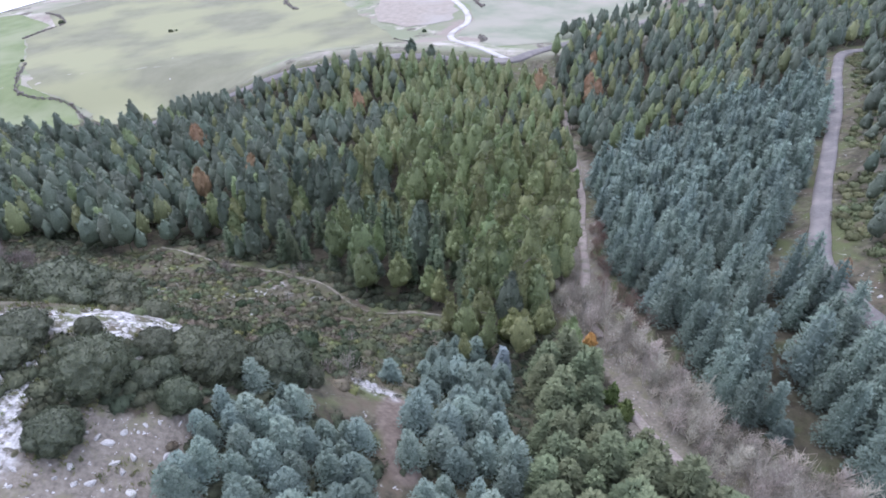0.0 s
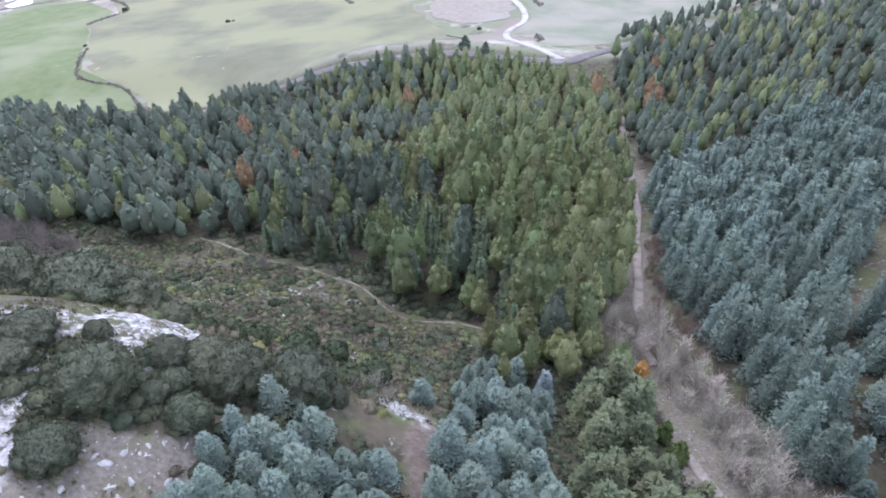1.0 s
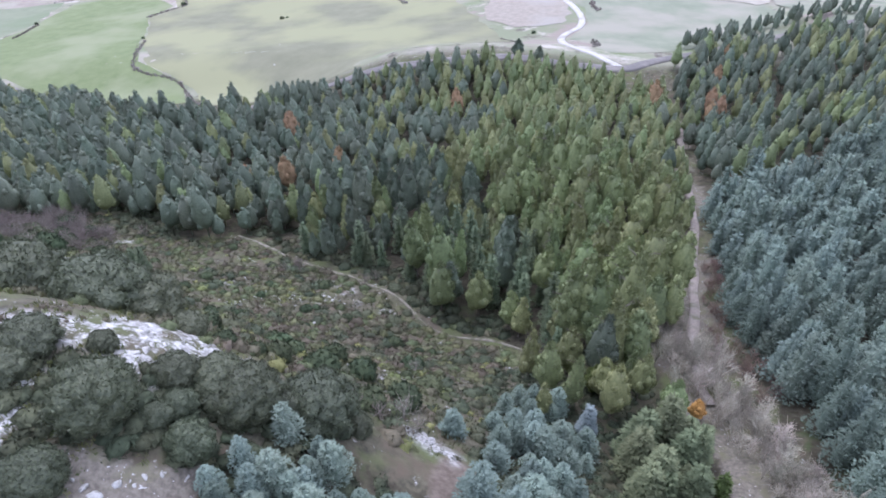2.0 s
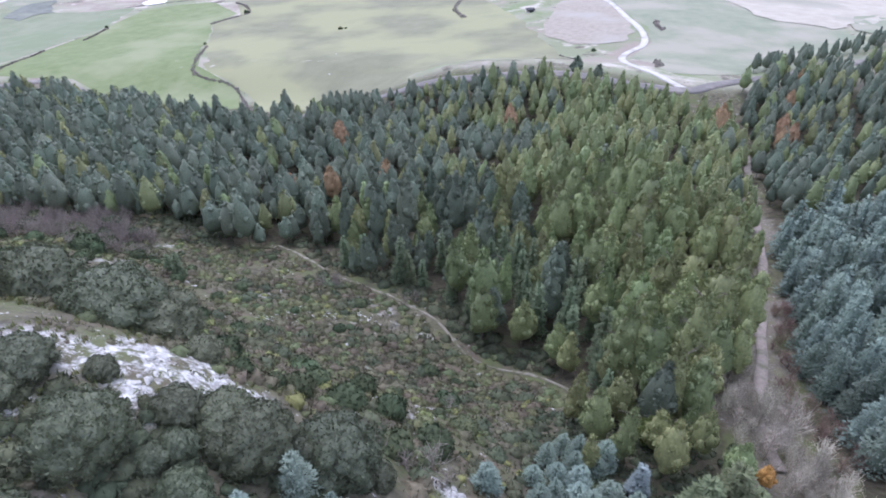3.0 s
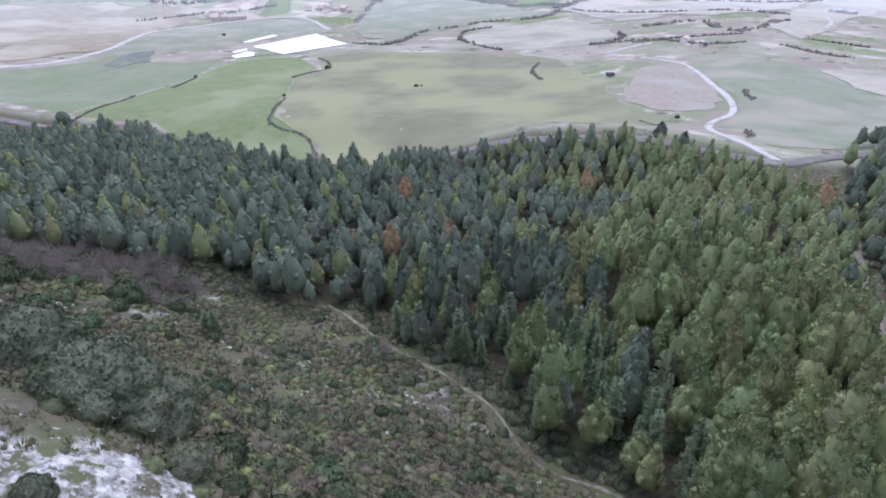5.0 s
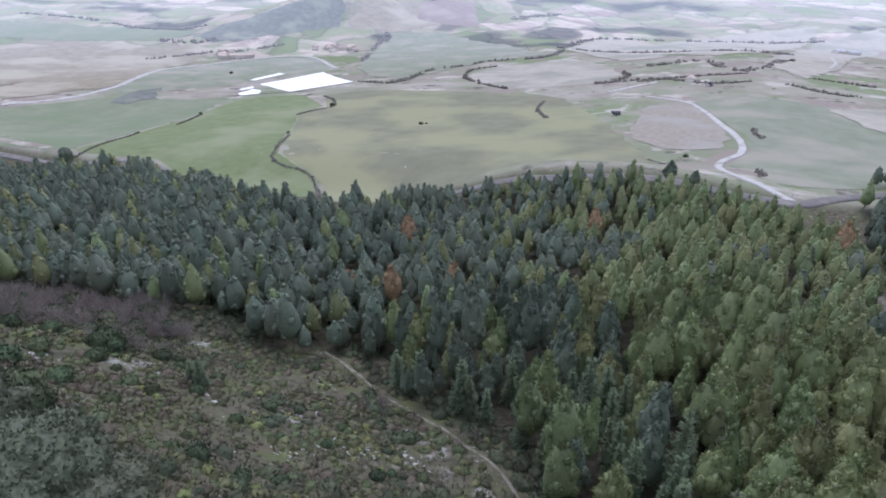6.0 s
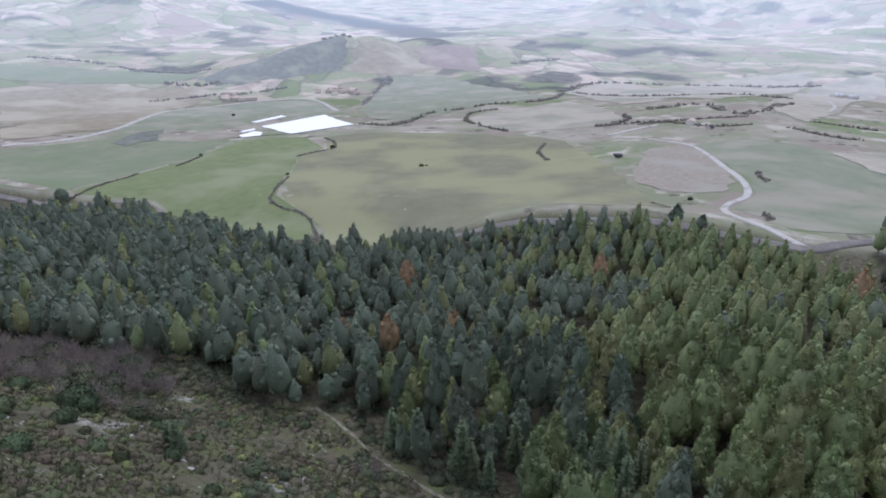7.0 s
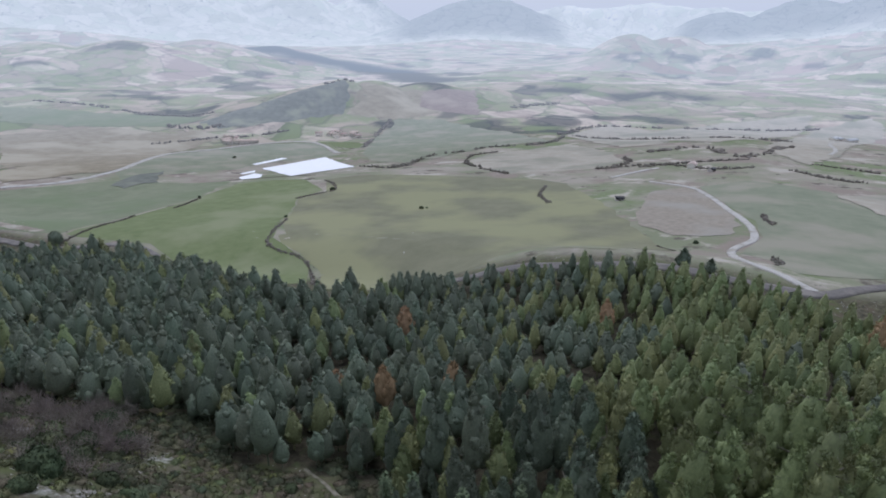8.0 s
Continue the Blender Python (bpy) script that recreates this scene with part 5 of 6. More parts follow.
tagged(wood_of("thicket", [bare_tree(np.random.default_rng(465 + j), 3.2, 1.8, 11, 8) for j in range(3)], x[k], y[k], r2.uniform(0.8, 1.35, len(k)), r2, M["twig_wood"],
               "grey-mauve leafless thicket below the wood", r2.uniform(0, 1, len(k))), category="thicket")
for cx, cy in [(-56.3, 120), (-54, 122), (-52.5, 119.5), (-36.3, 117.6), (-34, 118.6), (-15.5, 76), (-13, 57.8), (-15, 55.6), (-17.5, 54.2), (-11, 56.5)]:
    thin_bare.plant(cx, cy, r2.uniform(0.7, 1.0), r2.uniform(0, 360), int(r2.integers(4)))

# ---- autumn trees ----
def grow_autumn(seed, mat, label):
    ob = grow_pine(seed, M[mat], label, h=6.6, spread=2.2, tufts=500, leaf=0.4, low=0.25, point=0.05, group="autumn trees")
    ob.name = "autumn_tree"
    return ob


rusty = Grove([grow_autumn(470 + k, "rust", "small tree with rust-brown autumn leaves") for k in range(3)])
for cx, cy, s in [(-27.1, 134.7, 1.15), (-87.8, 167.1, 1.2), (-84, 240, 1.0), (39, 240, 1.35), (-74.1, 165.8, 1.1), (-59.7, 172.3, 1.1), (-92, 214, 1.1), (-33, 234, 1.1), (66, 271, 1.0),
                  (-96, 221, 0.9), (67.8, 82, 0.42), (74, 293, 0.9), (59, 243, 1.0), (57, 230, 0.9), (61, 236, 1.0)]:
    rusty.plant(cx, cy, s * 1.05, rng.uniform(0, 360), int(rng.integers(3)), stretch=1.2)
golden = Grove([grow_autumn(480, "orange", "small tree with orange-yellow autumn leaves")])
golden.plant(25.1, 75.9, 0.62, 0, 0)
golden.plant(51, 210, 0.8, 50, 0)

# ---- limestone ----
def boulder(seed, size, flat=0.6):
    """An angular limestone block: a ball cut by planes, with a chipped face."""
    rng = np.random.default_rng(seed)
    v, t = BALL[2]
    v = v.copy()
    for _ in range(9):
        d = rng.normal(size=3)
        d /= np.linalg.norm(d)
        lim = rng.uniform(0.5, 0.85)
        over = np.maximum(0, v @ d - lim)
        v -= over[:, None] * d
    v *= (1 + 0.05 * rng.uniform(-1, 1, len(v)))[:, None]
    return v * (size, size * rng.uniform(0.6, 0.9), size * flat), t


ROCKS = [make_mesh("rock", *boulder(510 + k, 1.0, 0.35 + 0.1 * (k % 5)), M["lime"]) for k in range(10)]


def place_rock(name, x, y, s, rng, parent=None, sink=0.25, tilt=12):
    ob = new(name, ROCKS[int(rng.integers(10))])
    z = float(ground(x, y)[0]) - sink * s
    ob.matrix_world = pose(x, y, z, rng.uniform(-tilt, tilt), rng.uniform(-tilt, tilt), rng.uniform(0, 360)) @ Matrix.Diagonal((s, s * rng.uniform(0.6, 1.1), s * rng.uniform(0.6, 1.1), 1))
    if parent:
        ob.parent = parent
        ob.matrix_parent_inverse = parent.matrix_world.inverted()
    return ob


def outcrop(label, line, count, spread, small, large, seed):
    """A band of limestone blocks breaking out of the ground."""
    rng = np.random.default_rng(seed)
    pts = curve_through(line, 0.3) if len(line) > 2 else np.linspace(line[0], line[-1], 30)
    ob = thing("limestone_outcrop", label, "rock outcrop")
    cx, cy = pts.mean(axis=0)
    ob.matrix_world = pose(cx, cy, float(ground(cx, cy)[0]))
    bpy.context.view_layer.update()
    for _ in range(count):
        p = pts[int(rng.integers(len(pts)))] + rng.normal(size=2) * spread
        place_rock("rock", p[0], p[1], small + (large - small) * rng.uniform(0, 1) ** 2.6, rng, ob, sink=0.32)
    return ob


outcrop("broken white limestone slabs along the grassy crest", [(-44, 47), (-40.9, 47.6), (-38.1, 48.2), (-36.7, 49.3)], 75, 1.1, 0.12, 0.55, 520)
outcrop("bright white limestone face breaking out of the hilltop", [(-37.8, 51.6), (-36.3, 51.2), (-34.6, 50), (-33.4, 49.2), (-33.6, 47.6), (-33, 45.8)], 60, 0.7, 0.15, 1.0, 521)
outcrop("scattered white limestone blocks on the grassy edge", [(-33.6, 51.4), (-31.8, 51.2), (-30.4, 51.5), (-29, 51.8)], 45, 0.9, 0.12, 0.5, 522)
outcrop("white limestone scree beside the holm oaks", [(-39.4, 40.6), (-38.9, 39.3), (-38.4, 36.5), (-38.1, 33.6)], 55, 1.1, 0.12, 0.7, 523)
outcrop("pale limestone ledge along the cliff edge", [(-22.6, 60.5), (-21.6, 59.6)], 8, 0.3, 0.5, 1.1, 524)
outcrop("long pale limestone ledge above the scrub slope", [(-14.4, 57.2), (-12.2, 56), (-10, 54.8), (-8, 53.9), (-6.2, 53.6)], 60, 0.45, 0.3, 1.0, 525)
outcrop("small white rocks in the heath", [(-55, 93.5), (-53, 94), (-51.6, 93.2)], 34, 1.1, 0.2, 0.7, 526)
outcrop("jumbled white rocks in the heath", [(-52.5, 101), (-50, 102), (-47.5, 103.4)], 42, 1.4, 0.2, 0.9, 527)
outcrop("low row of pale rocks beside the footpath", [(-44.5, 108.4), (-41.8, 107.8), (-39.2, 107.2)], 36, 0.8, 0.2, 0.8, 528)
outcrop("pale rock step at the western scrub slope", [(-104, 83), (-101, 85), (-98, 88.5), (-95, 91)], 40, 0.7, 0.4, 1.3, 529)
outcrop("pale stones beside the footpath", [(-60, 123), (-58.4, 121.4), (-57, 119.8)], 16, 0.6, 0.15, 0.5, 530)
outcrop("pale rocks in the western heath", [(-82, 91), (-79, 89.5), (-76, 90.5)], 16, 1.3, 0.2, 0.6, 531)
outcrop("pale rocks on the steep scrub slope", [(-22.5, 72), (-20.5, 70), (-18, 74)], 22, 1.4, 0.2, 0.6, 532)
rng = np.random.default_rng(540)
for cx, cy, s in [(-74.2, 100.6, 1.1), (-76.6, 102, 0.7), (36, 74.6, 0.9), (41, 56, 0.8), (69.9, 77.3, 0.9), (70.4, 75.6, 0.7), (-38.9, 93.1, 0.7), (-35.4, 66.5, 0.8), (-64, 98, 0.7), (-30, 86, 0.6)]:
    tagged(place_rock("boulder", cx, cy, s, rng), "pale limestone boulder half sunk in the ground", "boulder", "boulders")
x, y, r2 = scatter([(-48, 18), (-48, 36), (-38, 32.5), (-33, 36), (-25.5, 38.5), (-24, 34), (-19.5, 32.5), (-12, 24), (-12, 18)], 1.35, 16, None, 0.5)
order = r2.permutation(len(x))[:280]
for k in order:
    tagged(place_rock("stone", x[k], y[k], 0.16 + 0.62 * r2.uniform(0, 1) ** 2.4, r2, sink=0.15, tilt=25), "whitish limestone lying on bare soil", "stone", "stones on the bare slope")

# ---- scrub and grass ----
def tuft_shape(seed, radius, height, tufts, leaf):
    """A low mound of scrub bristling with twigs and leaves."""
    s, rng = Shape(), np.random.default_rng(seed)
    for k in range(1):
        c = np.array([rng.uniform(-0.5, 0.5) * radius * k, rng.uniform(-0.5, 0.5) * radius * k, height * 0.12])
        shaggy(s, rng, np.array([radius, radius * rng.uniform(0.6, 1), height * rng.uniform(0.55, 0.9)]) * (1 - 0.3 * k), c, 7, 0.4, 6, 1, tufts, leaf, leaf * 0.24, low=-0.1, rise=0.8, out=0.6, loose=0.5)
    return s.arrays()


def grass_shape(seed, blades=14):
    s, rng = Shape(), np.random.default_rng(seed)
    leaves(s, rng, np.array([0, 0, 0]), (0.28, 0.28, 0.05), blades, 0.42, 0.05, 1.4, 0.4)
    return s.arrays()


HEATH = [(-190, 100), (-130, 60), (-75, 58), (-40, 53), (-20, 54), (-10, 52), (-4, 54), (-4, 84), (0, 90), (-3, 104), (-20, 107), (-28, 119), (-50, 124), (-62, 139), (-92, 133), (-112, 142), (-190, 134)]
open_ground = lambda x, y: (nearness(HEATH_PATH, x, y) > 1.2) & ~inside(STONY_SLOPE, x, y)
SCRUB = [tuft_shape(600 + k, 1.15, 0.6, 66, 0.34) for k in range(8)]
for mat, seed, spacing, cut, lo, hi, words in (
        ("scrub_brown", 21, 2.1, -0.2, 0.35, 1.5, "brown heathy scrub on the slope"), ("scrub_green", 22, 2.3, -0.1, 0.45, 1.3, "green low scrub on the slope"),
        ("scrub_dark", 23, 3.6, 0.15, 0.7, 2.0, "dark thorny scrub on the slope"), ("scrub_yellow", 24, 5.0, 0.1, 0.5, 1.25, "yellow-green spurge clumps on the slope")):
    x, y, r2 = scatter(HEATH, spacing, seed, lambda x, y: open_ground(x, y) & (wave(x, y, 9, 70 + seed) + 0.5 * wave(x, y, 4, 80 + seed) > cut), 0.55)
    tagged(wood_of("scrub", SCRUB, x, y, r2.uniform(lo, hi, len(x)), r2, M[mat], words, r2.uniform(0, 1, len(x)), sink=0.1), category="scrub")
x, y, r2 = scatter(HEATH, 1.15, 38, lambda x, y: open_ground(x, y) & (x > -120) & (wave(x, y, 7, 98) > -0.35), 0.6)
tagged(wood_of("grass", [grass_shape(650 + k, 12) for k in range(4)], x, y, r2.uniform(0.7, 1.5, len(x)), r2, M["grass_dry"], "dull winter grass among the scrub", r2.uniform(0, 1, len(x)), sink=0.02), category="grass")
x, y, r2 = scatter(BRUSH, 1.35, 25, lambda x, y: nearness(TRAIL, x, y) > 1.0, 0.55)
TWIGS = [bare_tree(np.random.default_rng(620 + k), 2.4, 1.0, 7, 6, 0.04) for k in range(4)]
tagged(wood_of("brushwood", TWIGS, x, y, r2.uniform(0.6, 1.25, len(x)), r2, M["twig"], "dense leafless grey-pink brushwood along the track", r2.uniform(0, 1, len(x))), category="brushwood")
x, y, r2 = scatter([(70, 60), (76, 98), (95, 130), (120, 170), (160, 245), (190, 240), (160, 150), (120, 90), (95, 55)], 2.6, 26, lambda x, y: (nearness(FOREST_ROAD, x, y) > 3.2) & (wave(x, y, 9, 90) > -0.6), 0.55)
tagged(wood_of("scrub", SCRUB, x, y, r2.uniform(0.8, 1.9, len(x)), r2, M["scrub_green"], "dull green scrub above the forest road", r2.uniform(0, 1, len(x)), sink=0.1), category="scrub")
x, y, r2 = scatter([(-5, 40), (-5, 86), (24, 82), (24, 60), (28, 52), (34, 40)], 1.75, 27, None, 0.55)
tagged(wood_of("scrub", SCRUB, x, y, r2.uniform(0.6, 1.3, len(x)), r2, M["scrub_dark"], "dark undergrowth below the cedars", r2.uniform(0, 1, len(x)), sink=0.1), category="scrub")
x, y, r2 = scatter([(-75, 38), (-75, 60), (-40, 57), (-22, 52), (-24, 46), (-30, 39), (-25, 38), (-22, 31), (-45, 22), (-60, 25)], 0.95, 28, lambda x, y: wave(x, y, 4, 91) + 0.6 * wave(x, y, 1.7, 92) > -0.05, 0.55)
x2, y2, r3 = scatter([(-152, 134), (-111, 136), (-90, 128), (-64, 133), (-52, 118), (-38, 119), (-26, 113), (-20, 103), (-3, 101), (-2, 112), (-20, 118), (-36, 130), (-60, 147), (-90, 142), (-112, 150), (-150, 148)], 2.3, 30, lambda x, y: (nearness(HEATH_PATH, x, y) > 2.0) & (wave(x, y, 6, 94) > -0.35), 0.55)
tagged(wood_of("scrub", SCRUB, x2, y2, r3.uniform(0.8, 2.0, len(x2)), r3, M["scrub_dark"], "dark undergrowth along the edge of the wood", r3.uniform(0, 1, len(x2)), sink=0.1), category="scrub")
x2, y2, r3 = scatter([(-46, 37), (-46, 46), (-37, 44.5), (-30, 47.5), (-22, 52.5), (-15, 54), (-17, 49), (-23.5, 43), (-25, 39.5), (-33, 38), (-36.5, 35.5)], 1.35, 33, lambda x, y: wave(x, y, 3, 95) > -0.6, 0.55)
tagged(wood_of("scrub", SCRUB, x2, y2, r3.uniform(0.7, 1.4, len(x2)), r3, M["scrub_dark"], "dark undergrowth between the holm oaks", r3.uniform(0, 1, len(x2)), sink=0.1), category="scrub")
x2, y2, r3 = scatter([(-24, 31), (-25, 40), (-21, 47), (-10, 46), (-7, 40), (-6.5, 31)], 1.8, 35, None, 0.5)
tagged(wood_of("scrub", SCRUB, x2, y2, r3.uniform(0.7, 1.4, len(x2)), r3, M["scrub_dark"], "dark undergrowth between the upper cedars", r3.uniform(0, 1, len(x2)), sink=0.1), category="scrub")
GRASS = [grass_shape(640 + k) for k in range(4)]
tagged(wood_of("grass", GRASS, x, y, r2.uniform(0.6, 1.3, len(x)), r2, M["grass"], "sparse grass tufts between limestone rocks", r2.uniform(0, 1, len(x)), sink=0.02), category="grass")
x, y, r2 = scatter([(-46, 30), (-46, 52), (-28, 52), (-22, 46), (-24, 36), (-34, 32)], 1.5, 29, lambda x, y: wave(x, y, 4, 93) > 0.05, 0.55)
tagged(wood_of("scrub", SCRUB, x, y, r2.uniform(0.3, 0.7, len(x)), r2, M["scrub_brown"], "dry low scrub between the rocks", r2.uniform(0, 1, len(x)), sink=0.1), category="scrub")

# ---- the valley: hedges, field trees, houses ----
def hedge(line, width, height, label, seed, gaps=0.0):
    rng = np.random.default_rng(seed)
    width, height = width * 0.5, height * 0.6
    pts = curve_through(line, width * 0.4)
    s = Shape()
    for px, py in pts:
        if rng.uniform() < 0.12 or 0.5 + 0.5 * float(wave(px, py, 17, seed)) < gaps * 0.8:
            continue
        q = np.array([px, py]) + rng.normal(size=2) * width * (0.3 + 0.5 * rng.uniform() ** 3)
        r = width * (0.2 + 0.65 * rng.uniform() ** 1.8)
        tall = height * (0.3 + 0.7 * rng.uniform() ** 2)
        c = np.array([q[0], q[1], float(ground(q[0], q[1])[0]) + tall * 0.5])
        box = np.array([r, r * rng.uniform(0.6, 1.1), tall])
        clump(s, rng, c, box, 1, 0.35)
        leaves(s, rng, c, box, 8, height * 0.4, 0.22)
    v, t = s.arrays()
    base = np.array([pts[0][0], pts[0][1], float(ground(pts[0][0], pts[0][1])[0])])
    # distant hedges are brightened by the same painted haze
    ob = tagged(new("hedge", make_mesh("hedge", v - base, t, M["hedge"], False, {"air": haze_glow_at(v[:, 0], v[:, 1])})), label, "hedge", "hedges between the fields")
    ob.location = base
    return ob


DARK_HEDGE = "straggling dark leafless hedge between fields"
hedge([(-349, 287), (-356, 314), (-365, 356)], 2.2, 1.5, DARK_HEDGE, 700, 0.1)
hedge([(-363, 362), (-358, 379), (-369, 421)], 2.2, 1.6, DARK_HEDGE, 701, 0.35)
hedge([(-252, 372), (-230, 324), (-219, 317), (-205, 314), (-191, 306), (-173, 283), (-158, 268)], 2.4, 1.3, "brown brambles in a field gully", 702, 0.1)
hedge([(-289, 435), (-284, 450), (-276, 466), (-290, 490), (-312, 511)], 2.5, 1.6, DARK_HEDGE, 703, 0.1)
hedge([(-336, 616), (-290, 602), (-292, 708), (-265, 744), (-255, 775), (-195, 815), (-189, 919)], 7, 4.5, "dark tree-lined stream bank", 704, 0.4)
hedge([(-165, 571), (-185, 586), (-222, 628), (-236, 658), (-245, 707), (-227, 734)], 5, 3.0, "dark hedge round a bare pasture", 705, 0.25)
hedge([(-96, 603), (-81, 615), (-74, 643), (-85, 687)], 6, 3.5, "dark hedge along a stream bend", 706, 0.25)
hedge([(-118, 511), (-114, 477), (-101, 448)], 3.0, 1.8, "narrow reddish hedge in the meadow", 707, 0.1)
hedge([(22, 418), (23, 404), (24, 388)], 4.0, 2.4, "dark thicket beside the meadow", 708, 0.4)
hedge([(20, 340), (21, 316)], 3.4, 2.0, "dark thicket beside the meadow", 709, 0.4)
hedge([(-40, 375), (-30, 352), (-18, 336)], 1.6, 0.8, "stony bank with shrubs along a field edge", 711, 0.4)
hedge([(-420, 505), (-375, 535), (-345, 545)], 1.5, 0.8, "grassy bank below the crop cover", 712, 0.3)
hedge([(-60, 610), (0, 640), (60, 660), (120, 640)], 4, 2.5, "hedge along a far field", 713, 0.3)
hedge([(-180, 930), (-120, 900), (-60, 880), (0, 900), (80, 860)], 8, 4.5, "dark wooded stream in the valley floor", 714, 0.5)
hedge([(-61, 715), (-20, 742), (23, 669), (64, 769)], 12, 4.0, "brown thicket in a valley gully", 716, 0.3)
hedge([(-94, 605), (-44, 623), (-4, 597), (46, 610), (80, 578), (109, 572)], 5, 3.0, "dark hedge along a field stream", 717, 0.3)
hedge([(-200, 930), (-166, 1062), (-60, 1090), (40, 1120), (160, 1190)], 10, 5.0, "tree-lined lane on a far slope", 718, 0.35)
hedge([(-342, 1176), (-310, 1225), (-282, 1275)], 22, 6.0, "dark copse on a far hill", 719, 0.1)
hedge([(-602, 1062), (-622, 1050), (-634, 1030)], 14, 5.0, "dark trees on the crest of a ridge", 720, 0.1)
hedge([(-764, 788), (-720, 800), (-700, 830)], 12, 6.0, "dark trees in the valley below the hamlet", 721, 0.1)
hedge([(-1100, 820), (-960, 850), (-860, 845), (-760, 880)], 9, 4.0, "hedge across the far valley floor", 722, 0.3)
hedge([(-430, 790), (-470, 900), (-490, 985)], 7, 4.0, "hedge climbing a green hillside", 723, 0.4)
hedge([(-700, 690), (-660, 760), (-620, 800), (-600, 860)], 8, 4.5, "trees round the hamlet", 715, 0.35)

field_bush = Grove([grow_dome(720 + k, "bush", M["bush"], "dark round bush standing in the fields", "bush", 1.9, 2.4, 24, 300, "bushes in the fields", leaf=0.5, bump=0.3) for k in range(2)])
for cx, cy, s in [(-179, 419, 0.8), (-176, 421, 0.6), (-257, 378, 0.6), (-372, 424, 1.1), (-376, 428, 0.9), (-58, 466, 1.1), (-520, 640, 1.3), (-10, 355, 0.8), (-278, 468, 1.4)]:
    field_bush.plant(cx, cy, s, rng.uniform(0, 360), int(rng.integers(2)))
field_tree = Grove([grow_dome(730 + k, "field_tree", M["pine_dark"], "round-headed dark tree beside the country road", "tree", 3.2, 6.5, 36, 500, "trees beside the road", leaf=0.7, bump=0.3) for k in range(2)])
for cx, cy, s in [(-352, 288, 1.15), (-357, 291, 0.95), (-247, 274, 0.8)]:
    field_tree.plant(cx, cy, s, rng.uniform(0, 360), int(rng.integers(2)))
umbrella = Grove([grow_pine(740 + k, M["pine_dark"], "tall umbrella pine at the rim road", h=11.5, spread=3.0, tufts=400, leaf=0.9, point=0.25, low=0.4, group="umbrella pines at the rim") for k in range(2)])
for cx, cy, s in [(-14, 281, 0.95), (-5, 280, 0.8), (-298, 262, 1.1), (-270, 262, 1.05), (-285, 258, 1.0), (-230, 252, 0.9)]:
    umbrella.plant(cx, cy, s, rng.uniform(0, 360), int(rng.integers(2)))
cypresses = Grove([grow_cedar(750 + k, "slender dark cypress at the rim road", h=9.5, spread=1.25, tiers=15, arms=7, stations=3, group="cypresses at the rim", mat="fir") for k in range(3)])
for cx, cy, s in [(-45, 274, 1.0), (-33, 277, 0.95), (-29, 277, 1.1), (-26, 278, 0.8), (1, 274, 0.85), (5, 272, 0.9), (9, 273, 0.8), (14, 273, 0.9), (22, 275, 0.9), (-62, 272, 0.8)]:
    cypresses.plant(cx, cy, s, rng.uniform(0, 360), int(rng.integers(3)))
for cx, cy, s in [(-154, 353, 1.5), (-151, 352, 0.9), (-145, 323, 1.6), (-141, 324, 1.0), (-60, 462, 1.6), (-56, 460, 1.2)]:
    tagged(place_rock("boulder", cx, cy, s, rng), "pale boulder lying in the pasture", "boulder", "boulders in the fields")


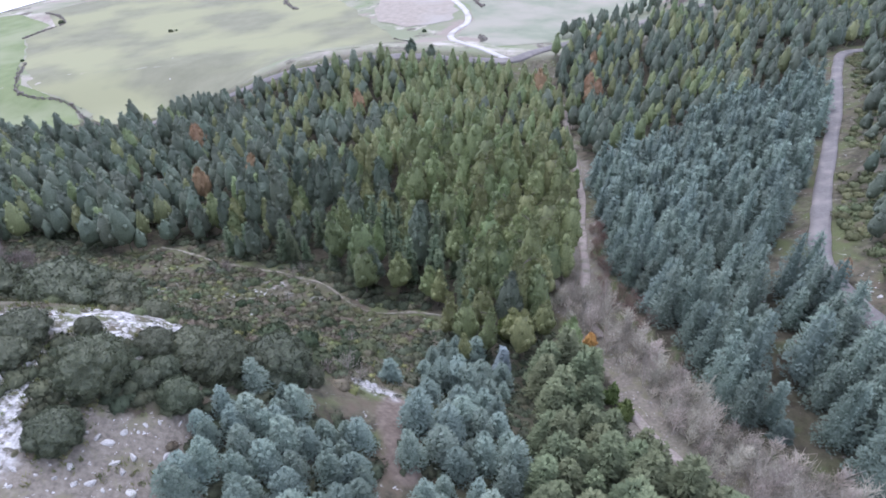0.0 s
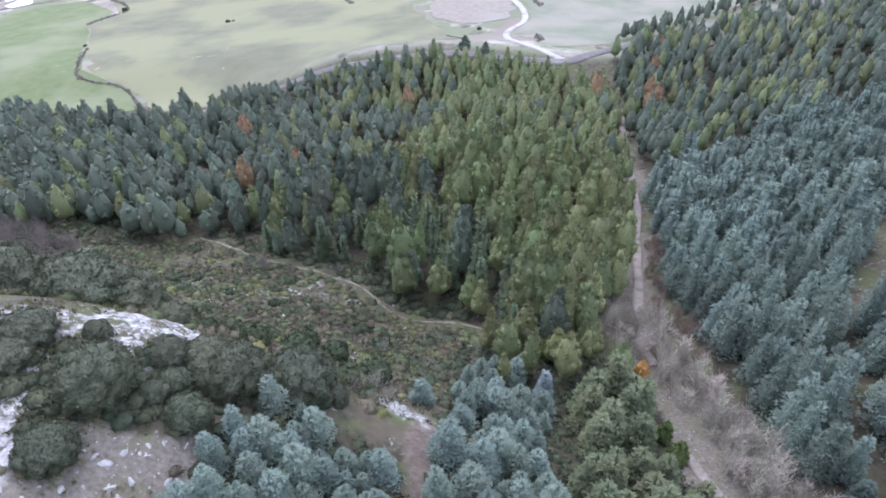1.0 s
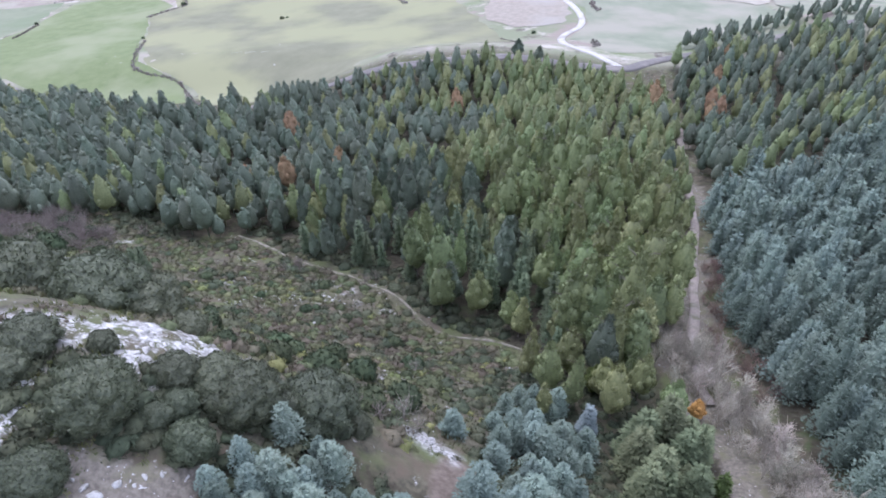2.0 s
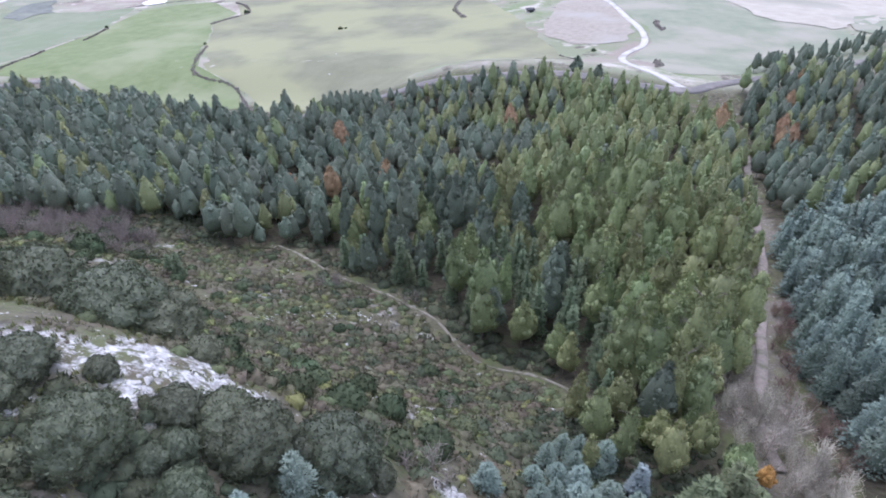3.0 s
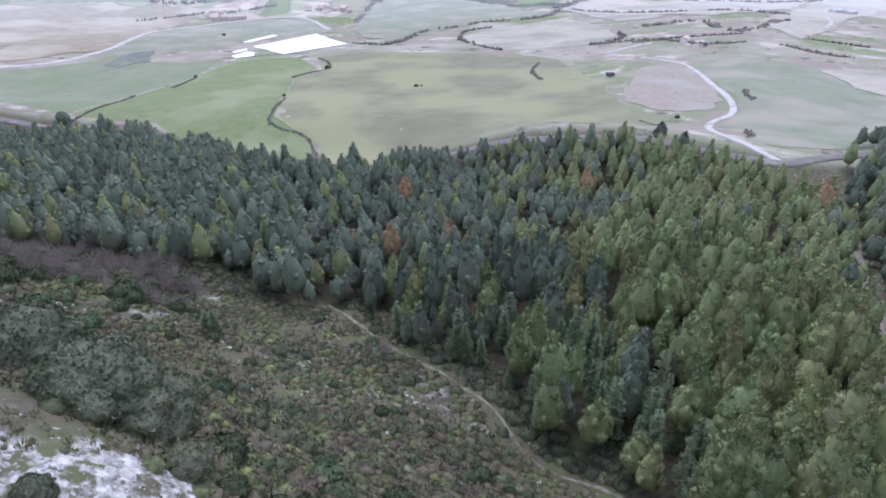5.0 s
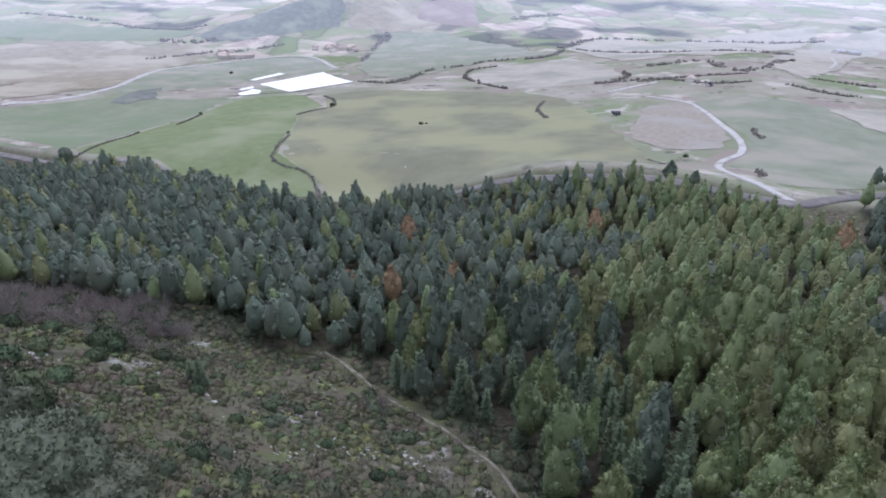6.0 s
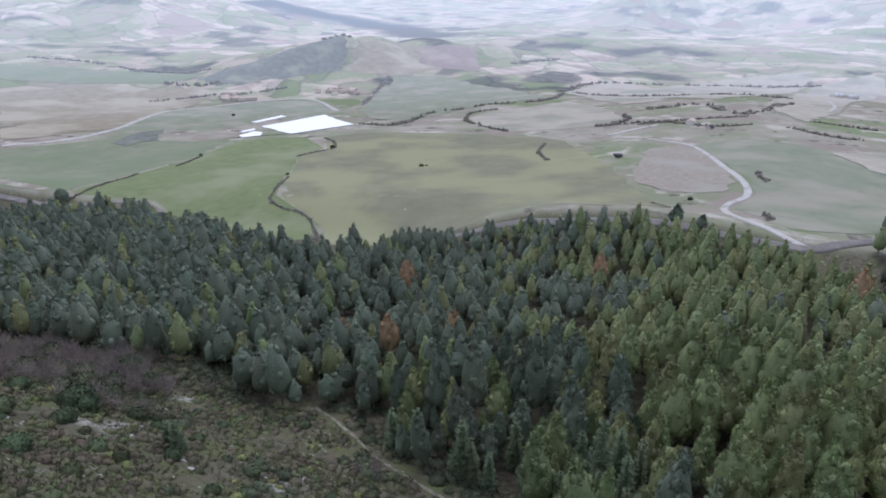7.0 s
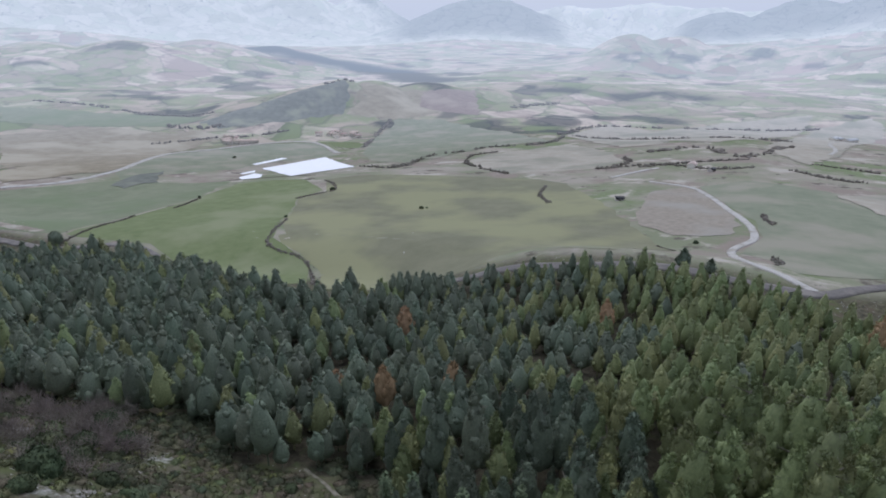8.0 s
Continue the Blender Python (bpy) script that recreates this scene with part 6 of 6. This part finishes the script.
def house(x, y, width, depth, height, turn, label, roof="house_roof"):
    """A small gabled farm building with a door and windows."""
    ob = thing("house", label, "house")
    z = float(ground(x, y)[0]) - 0.4
    ob.matrix_world = pose(x, y, z, 0, 0, turn)
    w, d = width / 2, depth / 2
    bm = bmesh.new()
    base = [bm.verts.new(p) for p in ((-w, -d, -1), (w, -d, -1), (w, d, -1), (-w, d, -1), (-w, -d, height), (w, -d, height), (w, d, height), (-w, d, height), (-w, 0, height + depth * 0.22), (w, 0, height + depth * 0.22))]
    for f in ((0, 1, 5, 4), (2, 3, 7, 6), (1, 2, 6, 9, 5), (3, 0, 4, 8, 7)):
        bm.faces.new([base[k] for k in f])
    me = bpy.data.meshes.new("wall")
    bm.to_mesh(me)
    bm.free()
    me.materials.append(M["house_wall"])
    wall = new("wall", me)
    wall.parent = ob
    s = Shape()
    for sign in (-1, 1):
        e, top, low = 0.4, height + depth * 0.22 + 0.22, height - 0.05
        v = [(-w - e, 0, top), (w + e, 0, top), (w + e, sign * (d + e), low), (-w - e, sign * (d + e), low)]
        v = np.array(v + [(a, b, c - 0.2) for a, b, c in v])
        s.add(v, [(0, 1, 2), (0, 2, 3), (4, 6, 5), (4, 7, 6), (0, 4, 5), (0, 5, 1), (3, 2, 6), (3, 6, 7), (1, 5, 6), (1, 6, 2), (0, 3, 7), (0, 7, 4)])
    part("roof", s.arrays(), M[roof], ob)
    for k, (px, name) in enumerate(((-w * 0.55, "window"), (0.0, "door"), (w * 0.55, "window"))):
        hz = (0.0, 2.1) if name == "door" else (1.0, 2.1)
        for side in (-1, 1):
            s = Shape()
            yy = side * (d + 0.03)
            v = np.array([(px - 0.5, yy, hz[0]), (px + 0.5, yy, hz[0]), (px + 0.5, yy, hz[1]), (px - 0.5, yy, hz[1])])
            s.add(np.concatenate([v, v - (0, side * 0.1, 0)]), [(0, 1, 2), (0, 2, 3), (0, 4, 5), (0, 5, 1), (2, 6, 7), (2, 7, 3), (1, 5, 6), (1, 6, 2), (0, 3, 7), (0, 7, 4)])
            part(name, s.arrays(), M["dark"], ob)
    return ob


rng = np.random.default_rng(760)
for cx, cy in [(-632, 757), (-622, 752), (-612, 760), (-600, 764), (-606, 750), (-596, 752), (-640, 770), (-616, 742), (-626, 768), (-588, 760)]:
    house(cx, cy, rng.uniform(8, 15), rng.uniform(6, 8), rng.uniform(3, 5.5), rng.uniform(0, 180), "pale farm building with clay roof in the hamlet")
for cx, cy in [(-540, 850), (-528, 862), (-519, 873), (-508, 866), (-494, 872), (-500, 884), (-532, 874), (-512, 852), (-484, 868)]:
    house(cx, cy, rng.uniform(8, 15), rng.uniform(6, 8), rng.uniform(3, 5.5), rng.uniform(0, 180), "weathered stone farm building below the hamlet")
house(-19, 606, 10, 6, 3.5, 80, "farmhouse with an orange clay roof")
house(-4, 586, 6, 4, 2.6, 60, "small dark-roofed shed beside a field", "dark")
house(-58, 461, 5, 4, 2.2, 20, "low ruined stone hut in the pasture", "dark")
for cx, cy in [(140, 990), (150, 1000), (158, 985)]:
    house(cx, cy, rng.uniform(10, 18), 8, 4, rng.uniform(0, 180), "pale farmstead building across the valley", "metal")
